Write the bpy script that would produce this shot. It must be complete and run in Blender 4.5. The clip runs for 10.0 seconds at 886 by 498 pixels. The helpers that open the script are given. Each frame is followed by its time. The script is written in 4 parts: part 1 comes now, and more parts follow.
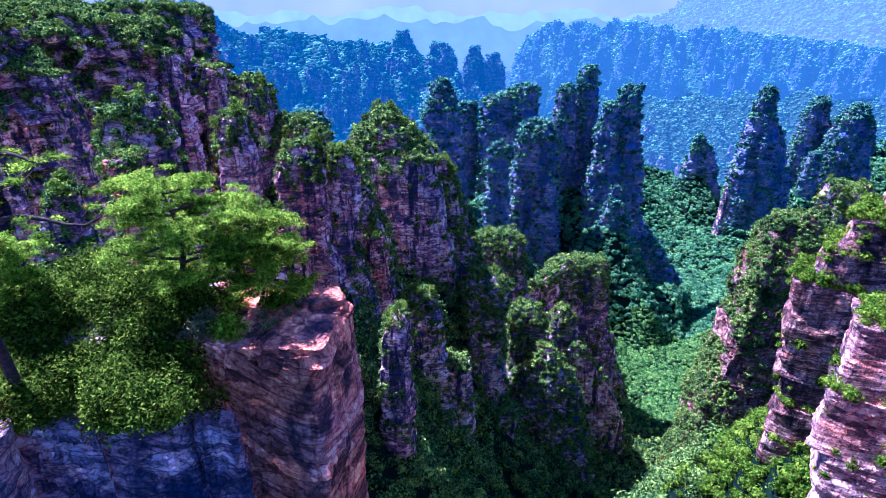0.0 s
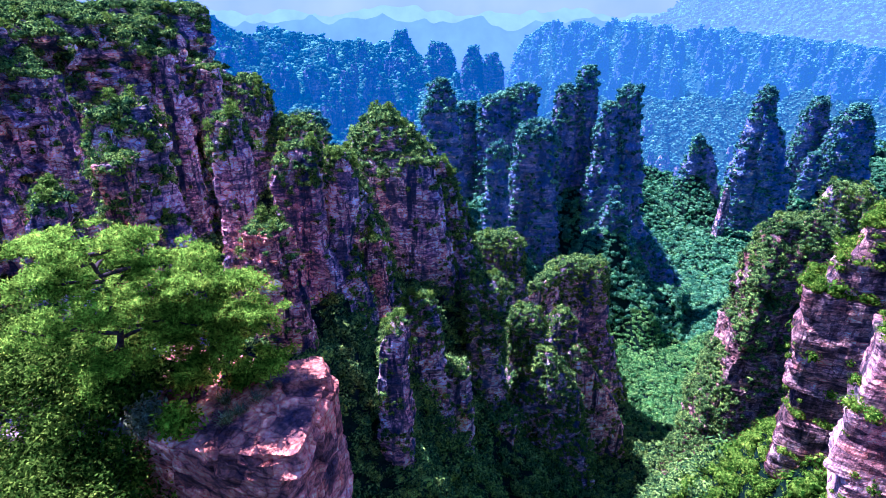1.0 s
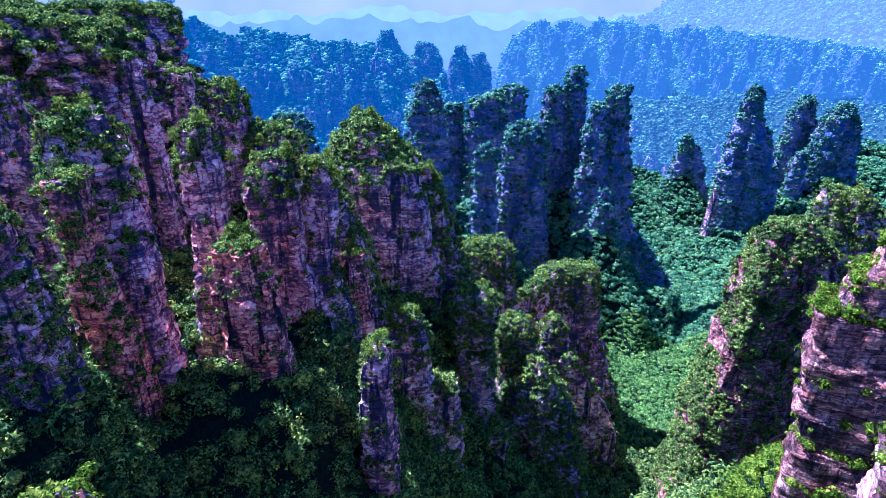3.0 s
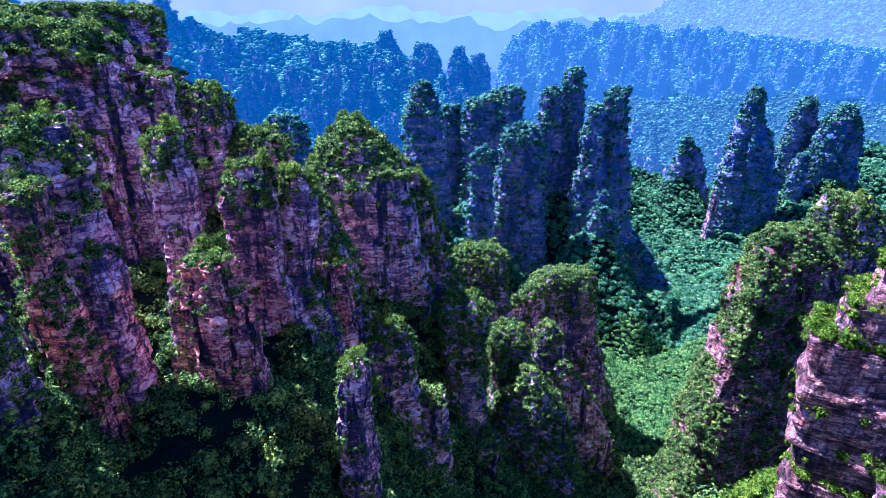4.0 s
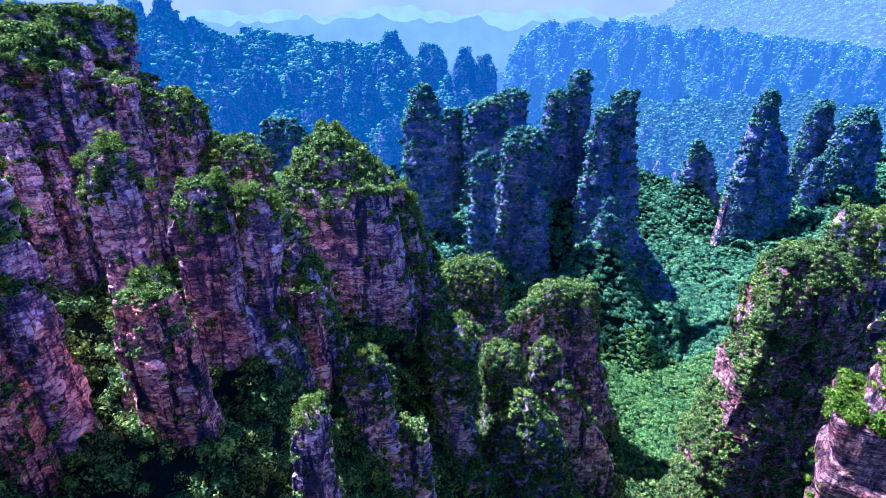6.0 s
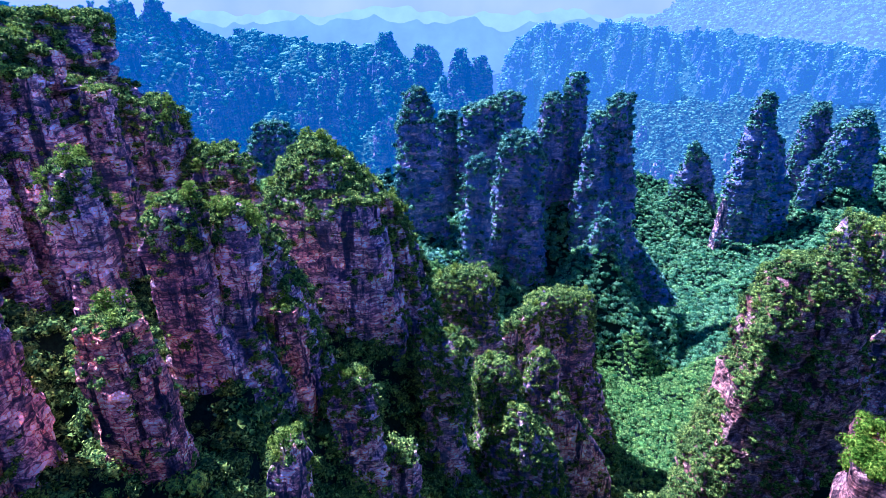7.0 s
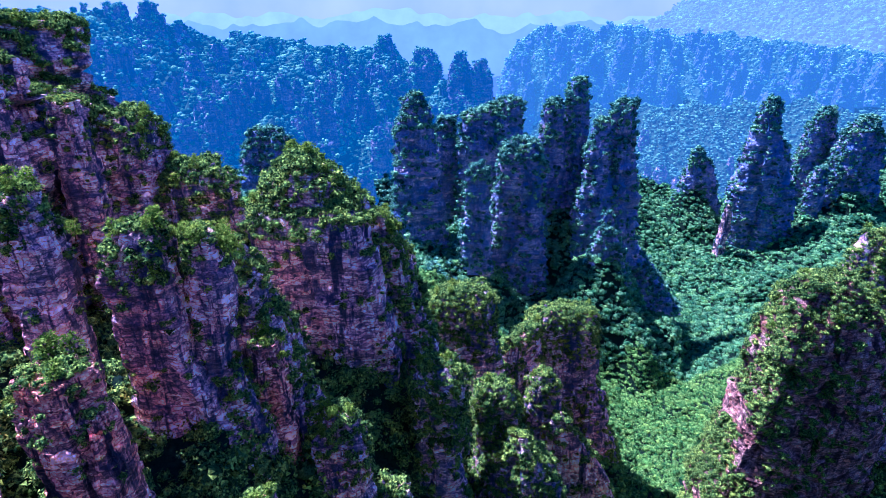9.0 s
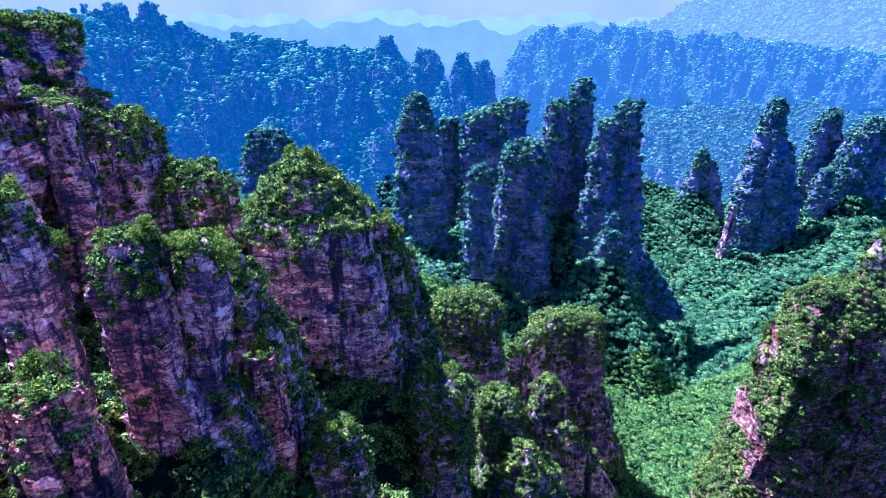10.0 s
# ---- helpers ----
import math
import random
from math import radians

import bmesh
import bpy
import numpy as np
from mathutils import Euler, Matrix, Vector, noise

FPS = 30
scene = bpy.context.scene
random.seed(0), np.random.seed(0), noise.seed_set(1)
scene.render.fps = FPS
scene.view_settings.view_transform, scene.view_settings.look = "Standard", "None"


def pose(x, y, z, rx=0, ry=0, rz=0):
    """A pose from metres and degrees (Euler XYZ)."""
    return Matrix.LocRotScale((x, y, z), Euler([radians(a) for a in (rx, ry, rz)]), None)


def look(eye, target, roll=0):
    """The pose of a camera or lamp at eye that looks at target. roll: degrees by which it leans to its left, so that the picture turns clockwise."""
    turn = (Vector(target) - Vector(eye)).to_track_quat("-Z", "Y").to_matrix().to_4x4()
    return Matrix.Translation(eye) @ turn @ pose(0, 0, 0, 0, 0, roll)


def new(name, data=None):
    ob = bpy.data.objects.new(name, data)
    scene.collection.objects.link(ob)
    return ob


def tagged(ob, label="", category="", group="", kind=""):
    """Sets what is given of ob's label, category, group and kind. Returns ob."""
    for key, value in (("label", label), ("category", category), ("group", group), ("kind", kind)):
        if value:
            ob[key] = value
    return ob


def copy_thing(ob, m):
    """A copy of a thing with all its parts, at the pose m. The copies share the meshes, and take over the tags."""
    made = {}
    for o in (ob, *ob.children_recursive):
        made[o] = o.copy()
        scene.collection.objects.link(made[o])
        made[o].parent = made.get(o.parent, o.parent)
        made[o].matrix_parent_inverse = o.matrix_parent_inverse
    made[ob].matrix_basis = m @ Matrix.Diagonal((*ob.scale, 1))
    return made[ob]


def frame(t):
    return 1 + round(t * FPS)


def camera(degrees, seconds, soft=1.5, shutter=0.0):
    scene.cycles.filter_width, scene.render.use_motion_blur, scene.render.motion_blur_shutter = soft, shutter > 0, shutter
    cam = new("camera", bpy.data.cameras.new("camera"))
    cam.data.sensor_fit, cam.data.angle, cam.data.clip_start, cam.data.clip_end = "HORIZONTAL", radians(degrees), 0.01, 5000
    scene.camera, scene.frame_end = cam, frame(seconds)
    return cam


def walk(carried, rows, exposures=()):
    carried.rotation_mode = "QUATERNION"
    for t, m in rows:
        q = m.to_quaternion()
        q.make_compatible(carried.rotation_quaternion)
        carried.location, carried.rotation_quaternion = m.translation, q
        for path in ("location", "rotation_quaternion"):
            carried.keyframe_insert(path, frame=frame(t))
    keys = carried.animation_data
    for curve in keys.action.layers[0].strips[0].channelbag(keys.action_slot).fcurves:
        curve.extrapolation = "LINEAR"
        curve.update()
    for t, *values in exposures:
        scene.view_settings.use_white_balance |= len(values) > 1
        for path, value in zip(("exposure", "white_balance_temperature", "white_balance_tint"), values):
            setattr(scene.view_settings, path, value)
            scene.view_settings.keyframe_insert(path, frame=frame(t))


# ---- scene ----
cam = camera(76.9, 10.0, 0.5)
METRES, EYE, TILT, LEAN, TURN = 100.0, 300.0, -25.5, 0.0, 0.0
EXPOSURE, KELVIN, TINT = 1.27, 3750.0, 52.5
ROWS = [
    (0.0, 0.0, 0.0, 0.0, 0.0, -0.0, -0.0),
    (0.5, -0.0005, 0.0211, 0.01, -0.06, -0.06, -0.02),
    (1.0, -0.0033, 0.05, 0.0238, -0.17, -0.04, -0.01),
    (1.5, -0.0084, 0.0788, 0.0374, -0.25, -0.03, -0.03),
    (2.0, -0.0131, 0.1083, 0.0496, -0.3, -0.04, -0.04),
    (2.5, -0.0084, 0.141, 0.0642, -0.76, -0.04, 0.21),
    (3.0, 0.0152, 0.1754, 0.0813, -1.26, -0.06, 0.56),
    (4.5, 0.1261, 0.304, 0.1483, -0.71, -0.06, 0.35),
    (5.0, 0.1593, 0.3589, 0.1711, -0.12, -0.07, 0.04),
    (6.5, 0.235, 0.524, 0.2602, -0.2, -0.1, -0.0),
    (7.0, 0.2484, 0.5741, 0.2884, -0.44, -0.04, 0.12),
    (7.5, 0.2573, 0.6227, 0.3129, -0.52, 0.03, 0.16),
    (8.0, 0.2656, 0.6685, 0.3347, -0.43, 0.06, 0.09),
    (8.5, 0.2711, 0.7123, 0.3556, -0.41, 0.11, 0.07),
    (9.0, 0.2701, 0.7582, 0.3768, -0.42, 0.13, 0.05),
    (9.5, 0.2659, 0.8016, 0.3949, -0.41, 0.18, 0.06),
    (10.0, 0.2611, 0.8324, 0.4059, -0.28, 0.23, -0.01),
]
walk(cam, [(t, pose(0, 0, EYE, TILT, LEAN, TURN) @ pose(METRES * x, METRES * y, METRES * z, 90 + pitch, roll, yaw)) for t, x, y, z, yaw, pitch, roll in ROWS],
     [(0.0, EXPOSURE, KELVIN, TINT), (10.0, EXPOSURE, KELVIN, TINT)])

# ---- light ----
SUN_FROM = Vector((-0.80, 0.48, 0.0))     # level direction towards the sun
SUN_HIGH = 60.0                            # degrees above the horizon
world = bpy.data.worlds.new("sky")
scene.world = world
world.use_nodes = True
wn = world.node_tree.nodes
sky = wn.new("ShaderNodeTexSky")
sky.sky_type, sky.sun_disc = "NISHITA", False
sky.sun_elevation = radians(SUN_HIGH)
sky.sun_rotation = math.atan2(SUN_FROM.x, SUN_FROM.y)
sky.altitude, sky.air_density, sky.dust_density, sky.ozone_density = 900, 1.0, 0.3, 9.0
wl = world.node_tree.links
wn["Background"].inputs["Strength"].default_value = 0.062
# bright milky air along the horizon, with faint cloud
way = wn.new("ShaderNodeTexCoord").outputs["Generated"]
parts = wn.new("ShaderNodeSeparateXYZ")
wl.new(way, parts.inputs["Vector"])
band = wn.new("ShaderNodeMapRange")
band.interpolation_type = "SMOOTHSTEP"
for k, v in (("From Min", 0.16), ("From Max", 0.0), ("To Min", 0.0), ("To Max", 0.9)):
    band.inputs[k].default_value = v
wl.new(parts.outputs["Z"], band.inputs["Value"])
cloud = wn.new("ShaderNodeTexNoise")
cloud.inputs["Scale"].default_value, cloud.inputs["Detail"].default_value = 5.0, 5.0
wl.new(way, cloud.inputs["Vector"])
tint = wn.new("ShaderNodeValToRGB")
tint.color_ramp.elements[0].position, tint.color_ramp.elements[0].color = 0.35, (3.8, 3.9, 4.6, 1)
tint.color_ramp.elements[1].position, tint.color_ramp.elements[1].color = 0.65, (5.4, 5.0, 5.2, 1)
wl.new(cloud.outputs["Fac"], tint.inputs["Fac"])
both = wn.new("ShaderNodeMix")
both.data_type = "RGBA"
wl.new(band.outputs["Result"], both.inputs[0])
wl.new(sky.outputs["Color"], both.inputs[6])
wl.new(tint.outputs["Color"], both.inputs[7])
wl.new(both.outputs[2], wn["Background"].inputs["Color"])
sun_data = bpy.data.lights.new("sun", "SUN")
sun_data.energy, sun_data.angle, sun_data.color = 5.0, radians(0.5), (1.0, 0.86, 0.55)
sun_ob = new("sun", sun_data)
flat = SUN_FROM.normalized() * math.cos(radians(SUN_HIGH))
sun_ob.matrix_world = look((flat.x * 500, flat.y * 500, 900 * math.sin(radians(SUN_HIGH))), (0, 0, 0))
sun_ob.rotation_euler = (-Vector((flat.x, flat.y, math.sin(radians(SUN_HIGH))))).to_track_quat("-Z", "Y").to_euler()


# ---- materials ----
def nodes_of(name):
    m = bpy.data.materials.new(name)
    m.use_nodes = True
    return m, m.node_tree.nodes, m.node_tree.links


def noise_node(nt, links, coord, scale, detail=4.0, rough=0.55, squash=(1, 1, 1)):
    mp = nt.new("ShaderNodeMapping")
    mp.inputs["Scale"].default_value = squash
    links.new(coord, mp.inputs["Vector"])
    nz = nt.new("ShaderNodeTexNoise")
    nz.inputs["Scale"].default_value, nz.inputs["Detail"].default_value = scale, detail
    nz.inputs["Roughness"].default_value = rough
    links.new(mp.outputs["Vector"], nz.inputs["Vector"])
    return nz.outputs["Fac"]


def ramp_node(nt, links, fac, stops):
    r = nt.new("ShaderNodeValToRGB")
    while len(r.color_ramp.elements) < len(stops):
        r.color_ramp.elements.new(0.5)
    for e, (p, c) in zip(r.color_ramp.elements, stops):
        e.position = p
        e.color = (*c, 1) if len(c) == 3 else (c[0], c[0], c[0], 1)
    links.new(fac, r.inputs["Fac"])
    return r.outputs["Color"]


def mix_node(nt, links, fac, a, b, how="MIX"):
    m = nt.new("ShaderNodeMix")
    m.data_type, m.blend_type = "RGBA", how
    for sock, v in ((m.inputs[0], fac), (m.inputs[6], a), (m.inputs[7], b)):
        if isinstance(v, bpy.types.NodeSocket):
            links.new(v, sock)
        elif isinstance(v, tuple):
            sock.default_value = (*v, 1)
        else:
            sock.default_value = v
    return m.outputs[2]


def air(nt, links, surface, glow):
    """Adds the far backdrop's haze to a surface, put in as an even glow."""
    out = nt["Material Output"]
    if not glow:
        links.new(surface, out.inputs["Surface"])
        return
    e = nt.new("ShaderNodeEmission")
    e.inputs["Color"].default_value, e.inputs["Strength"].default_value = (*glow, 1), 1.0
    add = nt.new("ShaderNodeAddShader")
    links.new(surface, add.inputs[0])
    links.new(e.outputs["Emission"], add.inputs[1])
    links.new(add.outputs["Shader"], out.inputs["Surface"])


def sandstone(name, k=1.0, red=0.5, glow=None, grey=0.0, net=1.0, value=1.0, dip=0.0, relief=1.0):
    """Bedded quartz sandstone: thin beds, upright joints, dark water streaks. k: size of its grain."""
    m, nt, links = nodes_of(name)
    co = nt.new("ShaderNodeNewGeometry").outputs["Position"]
    lie = co
    if dip:
        slope = nt.new("ShaderNodeMapping")
        slope.inputs["Rotation"].default_value = (0.0, dip, 0.0)
        links.new(co, slope.inputs["Vector"])
        lie = slope.outputs["Vector"]
    b = nt["Principled BSDF"]
    beds = noise_node(nt, links, lie, 0.30 / k, 5, 0.6, (0.16, 0.16, 2.6))
    patch = noise_node(nt, links, co, 0.055 / k, 4, 0.6)
    streak = noise_node(nt, links, co, 0.22 / k, 5, 0.65, (1.0, 1.0, 0.10))
    grain = noise_node(nt, links, co, 1.9 / k, 6, 0.7)
    body = noise_node(nt, links, co, 0.10 / k, 5, 0.65)
    tone = ramp_node(nt, links, body, [(0.38, (0.36, 0.23, 0.20)), (0.48, (0.82, 0.56, 0.42)), (0.60, (1.0, 0.78, 0.60))])
    rust = ramp_node(nt, links, patch, [(0.58 - 0.4 * red, (0.0,)), (0.90 - 0.4 * red, (red,))])
    tone = mix_node(nt, links, rust, tone, (0.90, 0.42, 0.20))
    wob = nt.new("ShaderNodeVectorMath")
    wob.operation = "MULTIPLY_ADD"
    soft = nt.new("ShaderNodeTexNoise")
    soft.inputs["Scale"].default_value = 0.25 / k
    links.new(co, soft.inputs["Vector"])
    links.new(soft.outputs["Color"], wob.inputs[0])
    wob.inputs[1].default_value = (3.0 * k, 3.0 * k, 0.8 * k)
    links.new(lie, wob.inputs[2])

    def jointed(across, up):
        """Blocks between joints: a tone for each and the distance to its edge."""
        place = nt.new("ShaderNodeMapping")
        place.inputs["Scale"].default_value = (across / k, across / k, up / k)
        place.inputs["Rotation"].default_value = (0.06, 0.05, 0.4)
        links.new(wob.outputs["Vector"], place.inputs["Vector"])
        edge, cell = nt.new("ShaderNodeTexVoronoi"), nt.new("ShaderNodeTexVoronoi")
        edge.feature = "DISTANCE_TO_EDGE"
        for v in (edge, cell):
            v.inputs["Scale"].default_value = 1.0
            links.new(place.outputs["Vector"], v.inputs["Vector"])
        split = nt.new("ShaderNodeSeparateColor")
        links.new(cell.outputs["Color"], split.inputs["Color"])
        return split.outputs["Red"], edge.outputs["Distance"]

    block, joint = jointed(0.17, 0.40)
    stone, seam = jointed(0.55, 1.25)
    tone = mix_node(nt, links, 0.9, tone, ramp_node(nt, links, block, [(0.0, (0.32, 0.29, 0.32)), (0.4, (0.95, 0.88, 0.90)), (0.85, (1.25, 1.15, 1.1)), (1.0, (1.8, 1.45, 1.2))]), "MULTIPLY")
    tone = mix_node(nt, links, 0.85 * net, tone, ramp_node(nt, links, stone, [(0.0, (0.34, 0.31, 0.34)), (0.35, (0.95, 0.9, 0.92)), (1.0, (1.9, 1.7, 1.55))]), "MULTIPLY")
    tone = mix_node(nt, links, ramp_node(nt, links, joint, [(0.0, (0.75 * net,)), (0.06, (0.0,))]), tone, (0.05, 0.035, 0.04))
    tone = mix_node(nt, links, ramp_node(nt, links, seam, [(0.0, (0.6 * net,)), (0.08, (0.0,))]), tone, (0.06, 0.04, 0.045))
    dark = ramp_node(nt, links, streak, [(0.36, (0.75 * net,)), (0.45, (0.0,))])
    tone = mix_node(nt, links, dark, tone, (0.035, 0.032, 0.04))
    # broad near-black patches at random
    dark_patch = ramp_node(nt, links, noise_node(nt, links, co, 0.085 / k, 4, 0.6, (1.0, 1.0, 0.45)), [(0.57, (0.0,)), (0.64, (0.8,))])
    tone = mix_node(nt, links, dark_patch, tone, (0.05, 0.04, 0.05))
    tone = mix_node(nt, links, 0.6, tone, ramp_node(nt, links, beds, [(0.38, (0.25, 0.22, 0.24)), (0.48, (1.0, 0.96, 0.97)), (0.64, (1.35, 1.3, 1.25))]), "MULTIPLY")
    lines = noise_node(nt, links, lie, 0.55 / k, 4, 0.7, (0.6, 0.6, 2.2))
    # upright clefts and wider rifts: the dark of their depth painted into the colour
    clefts = noise_node(nt, links, co, 0.40 / k, 3, 0.6, (1.5, 1.5, 0.16))
    tone = mix_node(nt, links, 0.9 * net, tone, ramp_node(nt, links, clefts, [(0.34, (0.14, 0.12, 0.15)), (0.42, (1.0, 1.0, 1.0))]), "MULTIPLY")
    rifts = noise_node(nt, links, co, 0.11 / k, 4, 0.6, (1.3, 1.3, 0.14))
    tone = mix_node(nt, links, 0.95 * net ** 2, tone, ramp_node(nt, links, rifts, [(0.38, (0.07, 0.06, 0.08)), (0.45, (1.0, 1.0, 1.0))]), "MULTIPLY")
    # blue-grey tint; on distant rock it stands in for haze
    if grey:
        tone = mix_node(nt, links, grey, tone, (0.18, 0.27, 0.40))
    pale = ramp_node(nt, links, grain, [(0.33, (0.5, 0.5, 0.52)), (0.62, (1.35, 1.32, 1.3))])
    tone = mix_node(nt, links, 0.8, tone, pale, "MULTIPLY")
    deep = nt.new("ShaderNodeGamma")
    deep.inputs["Gamma"].default_value = 1.4
    links.new(tone, deep.inputs["Color"])
    tone = deep.outputs["Color"]
    if value != 1.0:
        tone = mix_node(nt, links, 1.0, tone, (value, value, value), "MULTIPLY")
    links.new(tone, b.inputs["Base Color"])
    b.inputs["Roughness"].default_value = 0.85
    b.inputs["Specular IOR Level"].default_value = 0.25
    up = nt.new("ShaderNodeBump")
    up.inputs["Strength"].default_value, up.inputs["Distance"].default_value = 1.0, 0.9 * k * relief
    links.new(lines, up.inputs["Height"])
    fine = nt.new("ShaderNodeBump")
    fine.inputs["Strength"].default_value, fine.inputs["Distance"].default_value = 0.8, 0.5 * k
    links.new(grain, fine.inputs["Height"])
    gap = nt.new("ShaderNodeBump")
    gap.inputs["Strength"].default_value, gap.inputs["Distance"].default_value = 0.6, 0.6 * k
    links.new(ramp_node(nt, links, seam, [(0.0, (0.0,)), (0.14, (1.0,))]), gap.inputs["Height"])
    links.new(up.outputs["Normal"], gap.inputs["Normal"])
    links.new(gap.outputs["Normal"], fine.inputs["Normal"])
    ribs = nt.new("ShaderNodeBump")
    ribs.inputs["Strength"].default_value, ribs.inputs["Distance"].default_value = 0.9, 1.6 * k * relief
    links.new(clefts, ribs.inputs["Height"])
    links.new(fine.outputs["Normal"], ribs.inputs["Normal"])
    links.new(ribs.outputs["Normal"], b.inputs["Normal"])
    air(nt, links, b.outputs["BSDF"], glow)
    return m


def foliage(name, dark, mid, light, size=14.0, glow=None, clear=0.25, grain=0.7):
    """Leaves: the colour varies from leaf to leaf and from tree to tree (size in metres)."""
    m, nt, links = nodes_of(name)
    geo = nt.new("ShaderNodeNewGeometry")
    b = nt["Principled BSDF"]
    trees = noise_node(nt, links, geo.outputs["Position"], 1.0 / size, 3, 0.6)
    leaf = ramp_node(nt, links, geo.outputs["Random Per Island"], [(0.0, dark), (0.45, mid), (1.0, light)])
    tree = ramp_node(nt, links, trees, [(0.32, (0.40, 0.48, 0.58)), (0.50, (1.0, 1.0, 1.0)), (0.70, (1.6, 1.42, 0.85))])
    tone = mix_node(nt, links, 1.0, leaf, tree, "MULTIPLY")
    # gaps between leaf tufts: their self-shadow is put into the colour
    tufts = noise_node(nt, links, geo.outputs["Position"], 1.0 / grain, 3, 0.6)
    tone = mix_node(nt, links, 1.0, tone, ramp_node(nt, links, tufts, [(0.34, (0.35, 0.38, 0.40)), (0.60, (1.5, 1.45, 1.3))]), "MULTIPLY")
    links.new(tone, b.inputs["Base Color"])
    rough = nt.new("ShaderNodeBump")
    rough.inputs["Strength"].default_value, rough.inputs["Distance"].default_value = 0.9, 0.7 * grain
    links.new(tufts, rough.inputs["Height"])
    links.new(rough.outputs["Normal"], b.inputs["Normal"])
    b.inputs["Roughness"].default_value = 0.7
    b.inputs["Specular IOR Level"].default_value = 0.0
    tr = nt.new("ShaderNodeBsdfTranslucent")
    links.new(tone, tr.inputs["Color"])
    mx = nt.new("ShaderNodeMixShader")
    mx.inputs["Fac"].default_value = clear
    links.new(b.outputs["BSDF"], mx.inputs[1])
    links.new(tr.outputs["BSDF"], mx.inputs[2])
    air(nt, links, mx.outputs["Shader"], glow)
    return m


def simple(name, a, c, scale, rough=0.9, glow=None):
    m, nt, links = nodes_of(name)
    co = nt.new("ShaderNodeNewGeometry").outputs["Position"]
    b = nt["Principled BSDF"]
    f = noise_node(nt, links, co, scale, 6, 0.65)
    links.new(ramp_node(nt, links, f, [(0.35, a), (0.65, c)]), b.inputs["Base Color"])
    b.inputs["Roughness"].default_value = rough
    b.inputs["Specular IOR Level"].default_value = 0.1
    bp = nt.new("ShaderNodeBump")
    bp.inputs["Strength"].default_value, bp.inputs["Distance"].default_value = 0.7, 0.3 / scale
    links.new(f, bp.inputs["Height"])
    links.new(bp.outputs["Normal"], b.inputs["Normal"])
    air(nt, links, b.outputs["BSDF"], glow)
    return m


# haze of the far slopes, painted as emission colours
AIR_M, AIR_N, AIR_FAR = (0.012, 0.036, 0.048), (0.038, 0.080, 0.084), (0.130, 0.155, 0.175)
ROCK = sandstone("sandstone", 1.0, 0.3, None, 0.2, 1.0, 2.2)
# middle towers: sandstone with their bluish shade put into the colour
ROCK_MID = sandstone("shade_tinted_sandstone", 1.1, 0.15, None, 0.3, 1.0, 1.9)
# far towers: the blue of haze put into the rock's colour
ROCK_HAZED = sandstone("hazed_sandstone", 2.2, 0.1, None, 0.72, 0.8, 1.6)
ROCK_NEAR = sandstone("sandstone_ledge", 0.30, 0.3, None, 0.2, 0.8, 2.2, -0.3, 0.5)
ROCK_PROW = sandstone("rusty_sandstone_ledge", 0.3, 1.0, None, 0.0, 0.55, 2.0, -0.35, 0.5)
ROCK_RED = sandstone("red_sandstone", 0.9, 0.8, None, 0.08, 1.0, 2.2)
# the same sandstone at a lower value than the towers
ROCK_SPUR = sandstone("darker_spur_sandstone", 0.6, 0.5, None, 0.0, 0.7, 0.85, 0.2)
ROCK_PALE = sandstone("pale_spur_sandstone", 0.6, 0.4, None, 0.0, 0.45, 1.6, 0.3)
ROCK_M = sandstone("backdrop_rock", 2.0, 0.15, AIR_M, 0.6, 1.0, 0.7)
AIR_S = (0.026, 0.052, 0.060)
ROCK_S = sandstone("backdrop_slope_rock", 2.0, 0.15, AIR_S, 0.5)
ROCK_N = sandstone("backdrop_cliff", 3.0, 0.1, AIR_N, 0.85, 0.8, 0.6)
LEAF = foliage("broadleaf", (0.006, 0.02, 0.008), (0.09, 0.17, 0.03), (0.50, 0.62, 0.05), 12, None, 0.14)
LEAF_VALLEY = foliage("valley_broadleaf", (0.03, 0.10, 0.022), (0.13, 0.27, 0.035), (0.32, 0.46, 0.06), 9, None, 0.16, 1.6)
# far valley woods: green shifted towards blue, haze put into the leaf colour
LEAF_VALLEY_HAZED = foliage("hazed_valley_broadleaf", (0.035, 0.11, 0.045), (0.12, 0.28, 0.085), (0.28, 0.46, 0.14), 12, None, 0.16, 1.8)
# plants on and behind the far towers, tinted bluish in place of haze
LEAF_HAZED = foliage("hazed_mountain_leaves", (0.018, 0.055, 0.04), (0.085, 0.20, 0.12), (0.34, 0.58, 0.30), 18, None, 0.14, 1.4)
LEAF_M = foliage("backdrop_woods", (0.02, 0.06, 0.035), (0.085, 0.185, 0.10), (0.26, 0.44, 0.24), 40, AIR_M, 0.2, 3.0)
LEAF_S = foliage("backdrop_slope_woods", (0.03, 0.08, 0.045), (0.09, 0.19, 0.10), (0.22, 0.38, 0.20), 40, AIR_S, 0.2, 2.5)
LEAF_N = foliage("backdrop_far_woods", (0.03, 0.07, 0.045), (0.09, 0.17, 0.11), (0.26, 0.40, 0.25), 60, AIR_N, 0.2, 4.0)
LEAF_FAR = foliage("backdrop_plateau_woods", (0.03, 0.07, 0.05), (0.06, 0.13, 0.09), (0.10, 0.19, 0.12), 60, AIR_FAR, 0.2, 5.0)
NEEDLE = foliage("pine_needles", (0.06, 0.11, 0.0), (0.36, 0.50, 0.0), (0.72, 0.84, 0.0), 1.5, None, 0.5, 0.2)
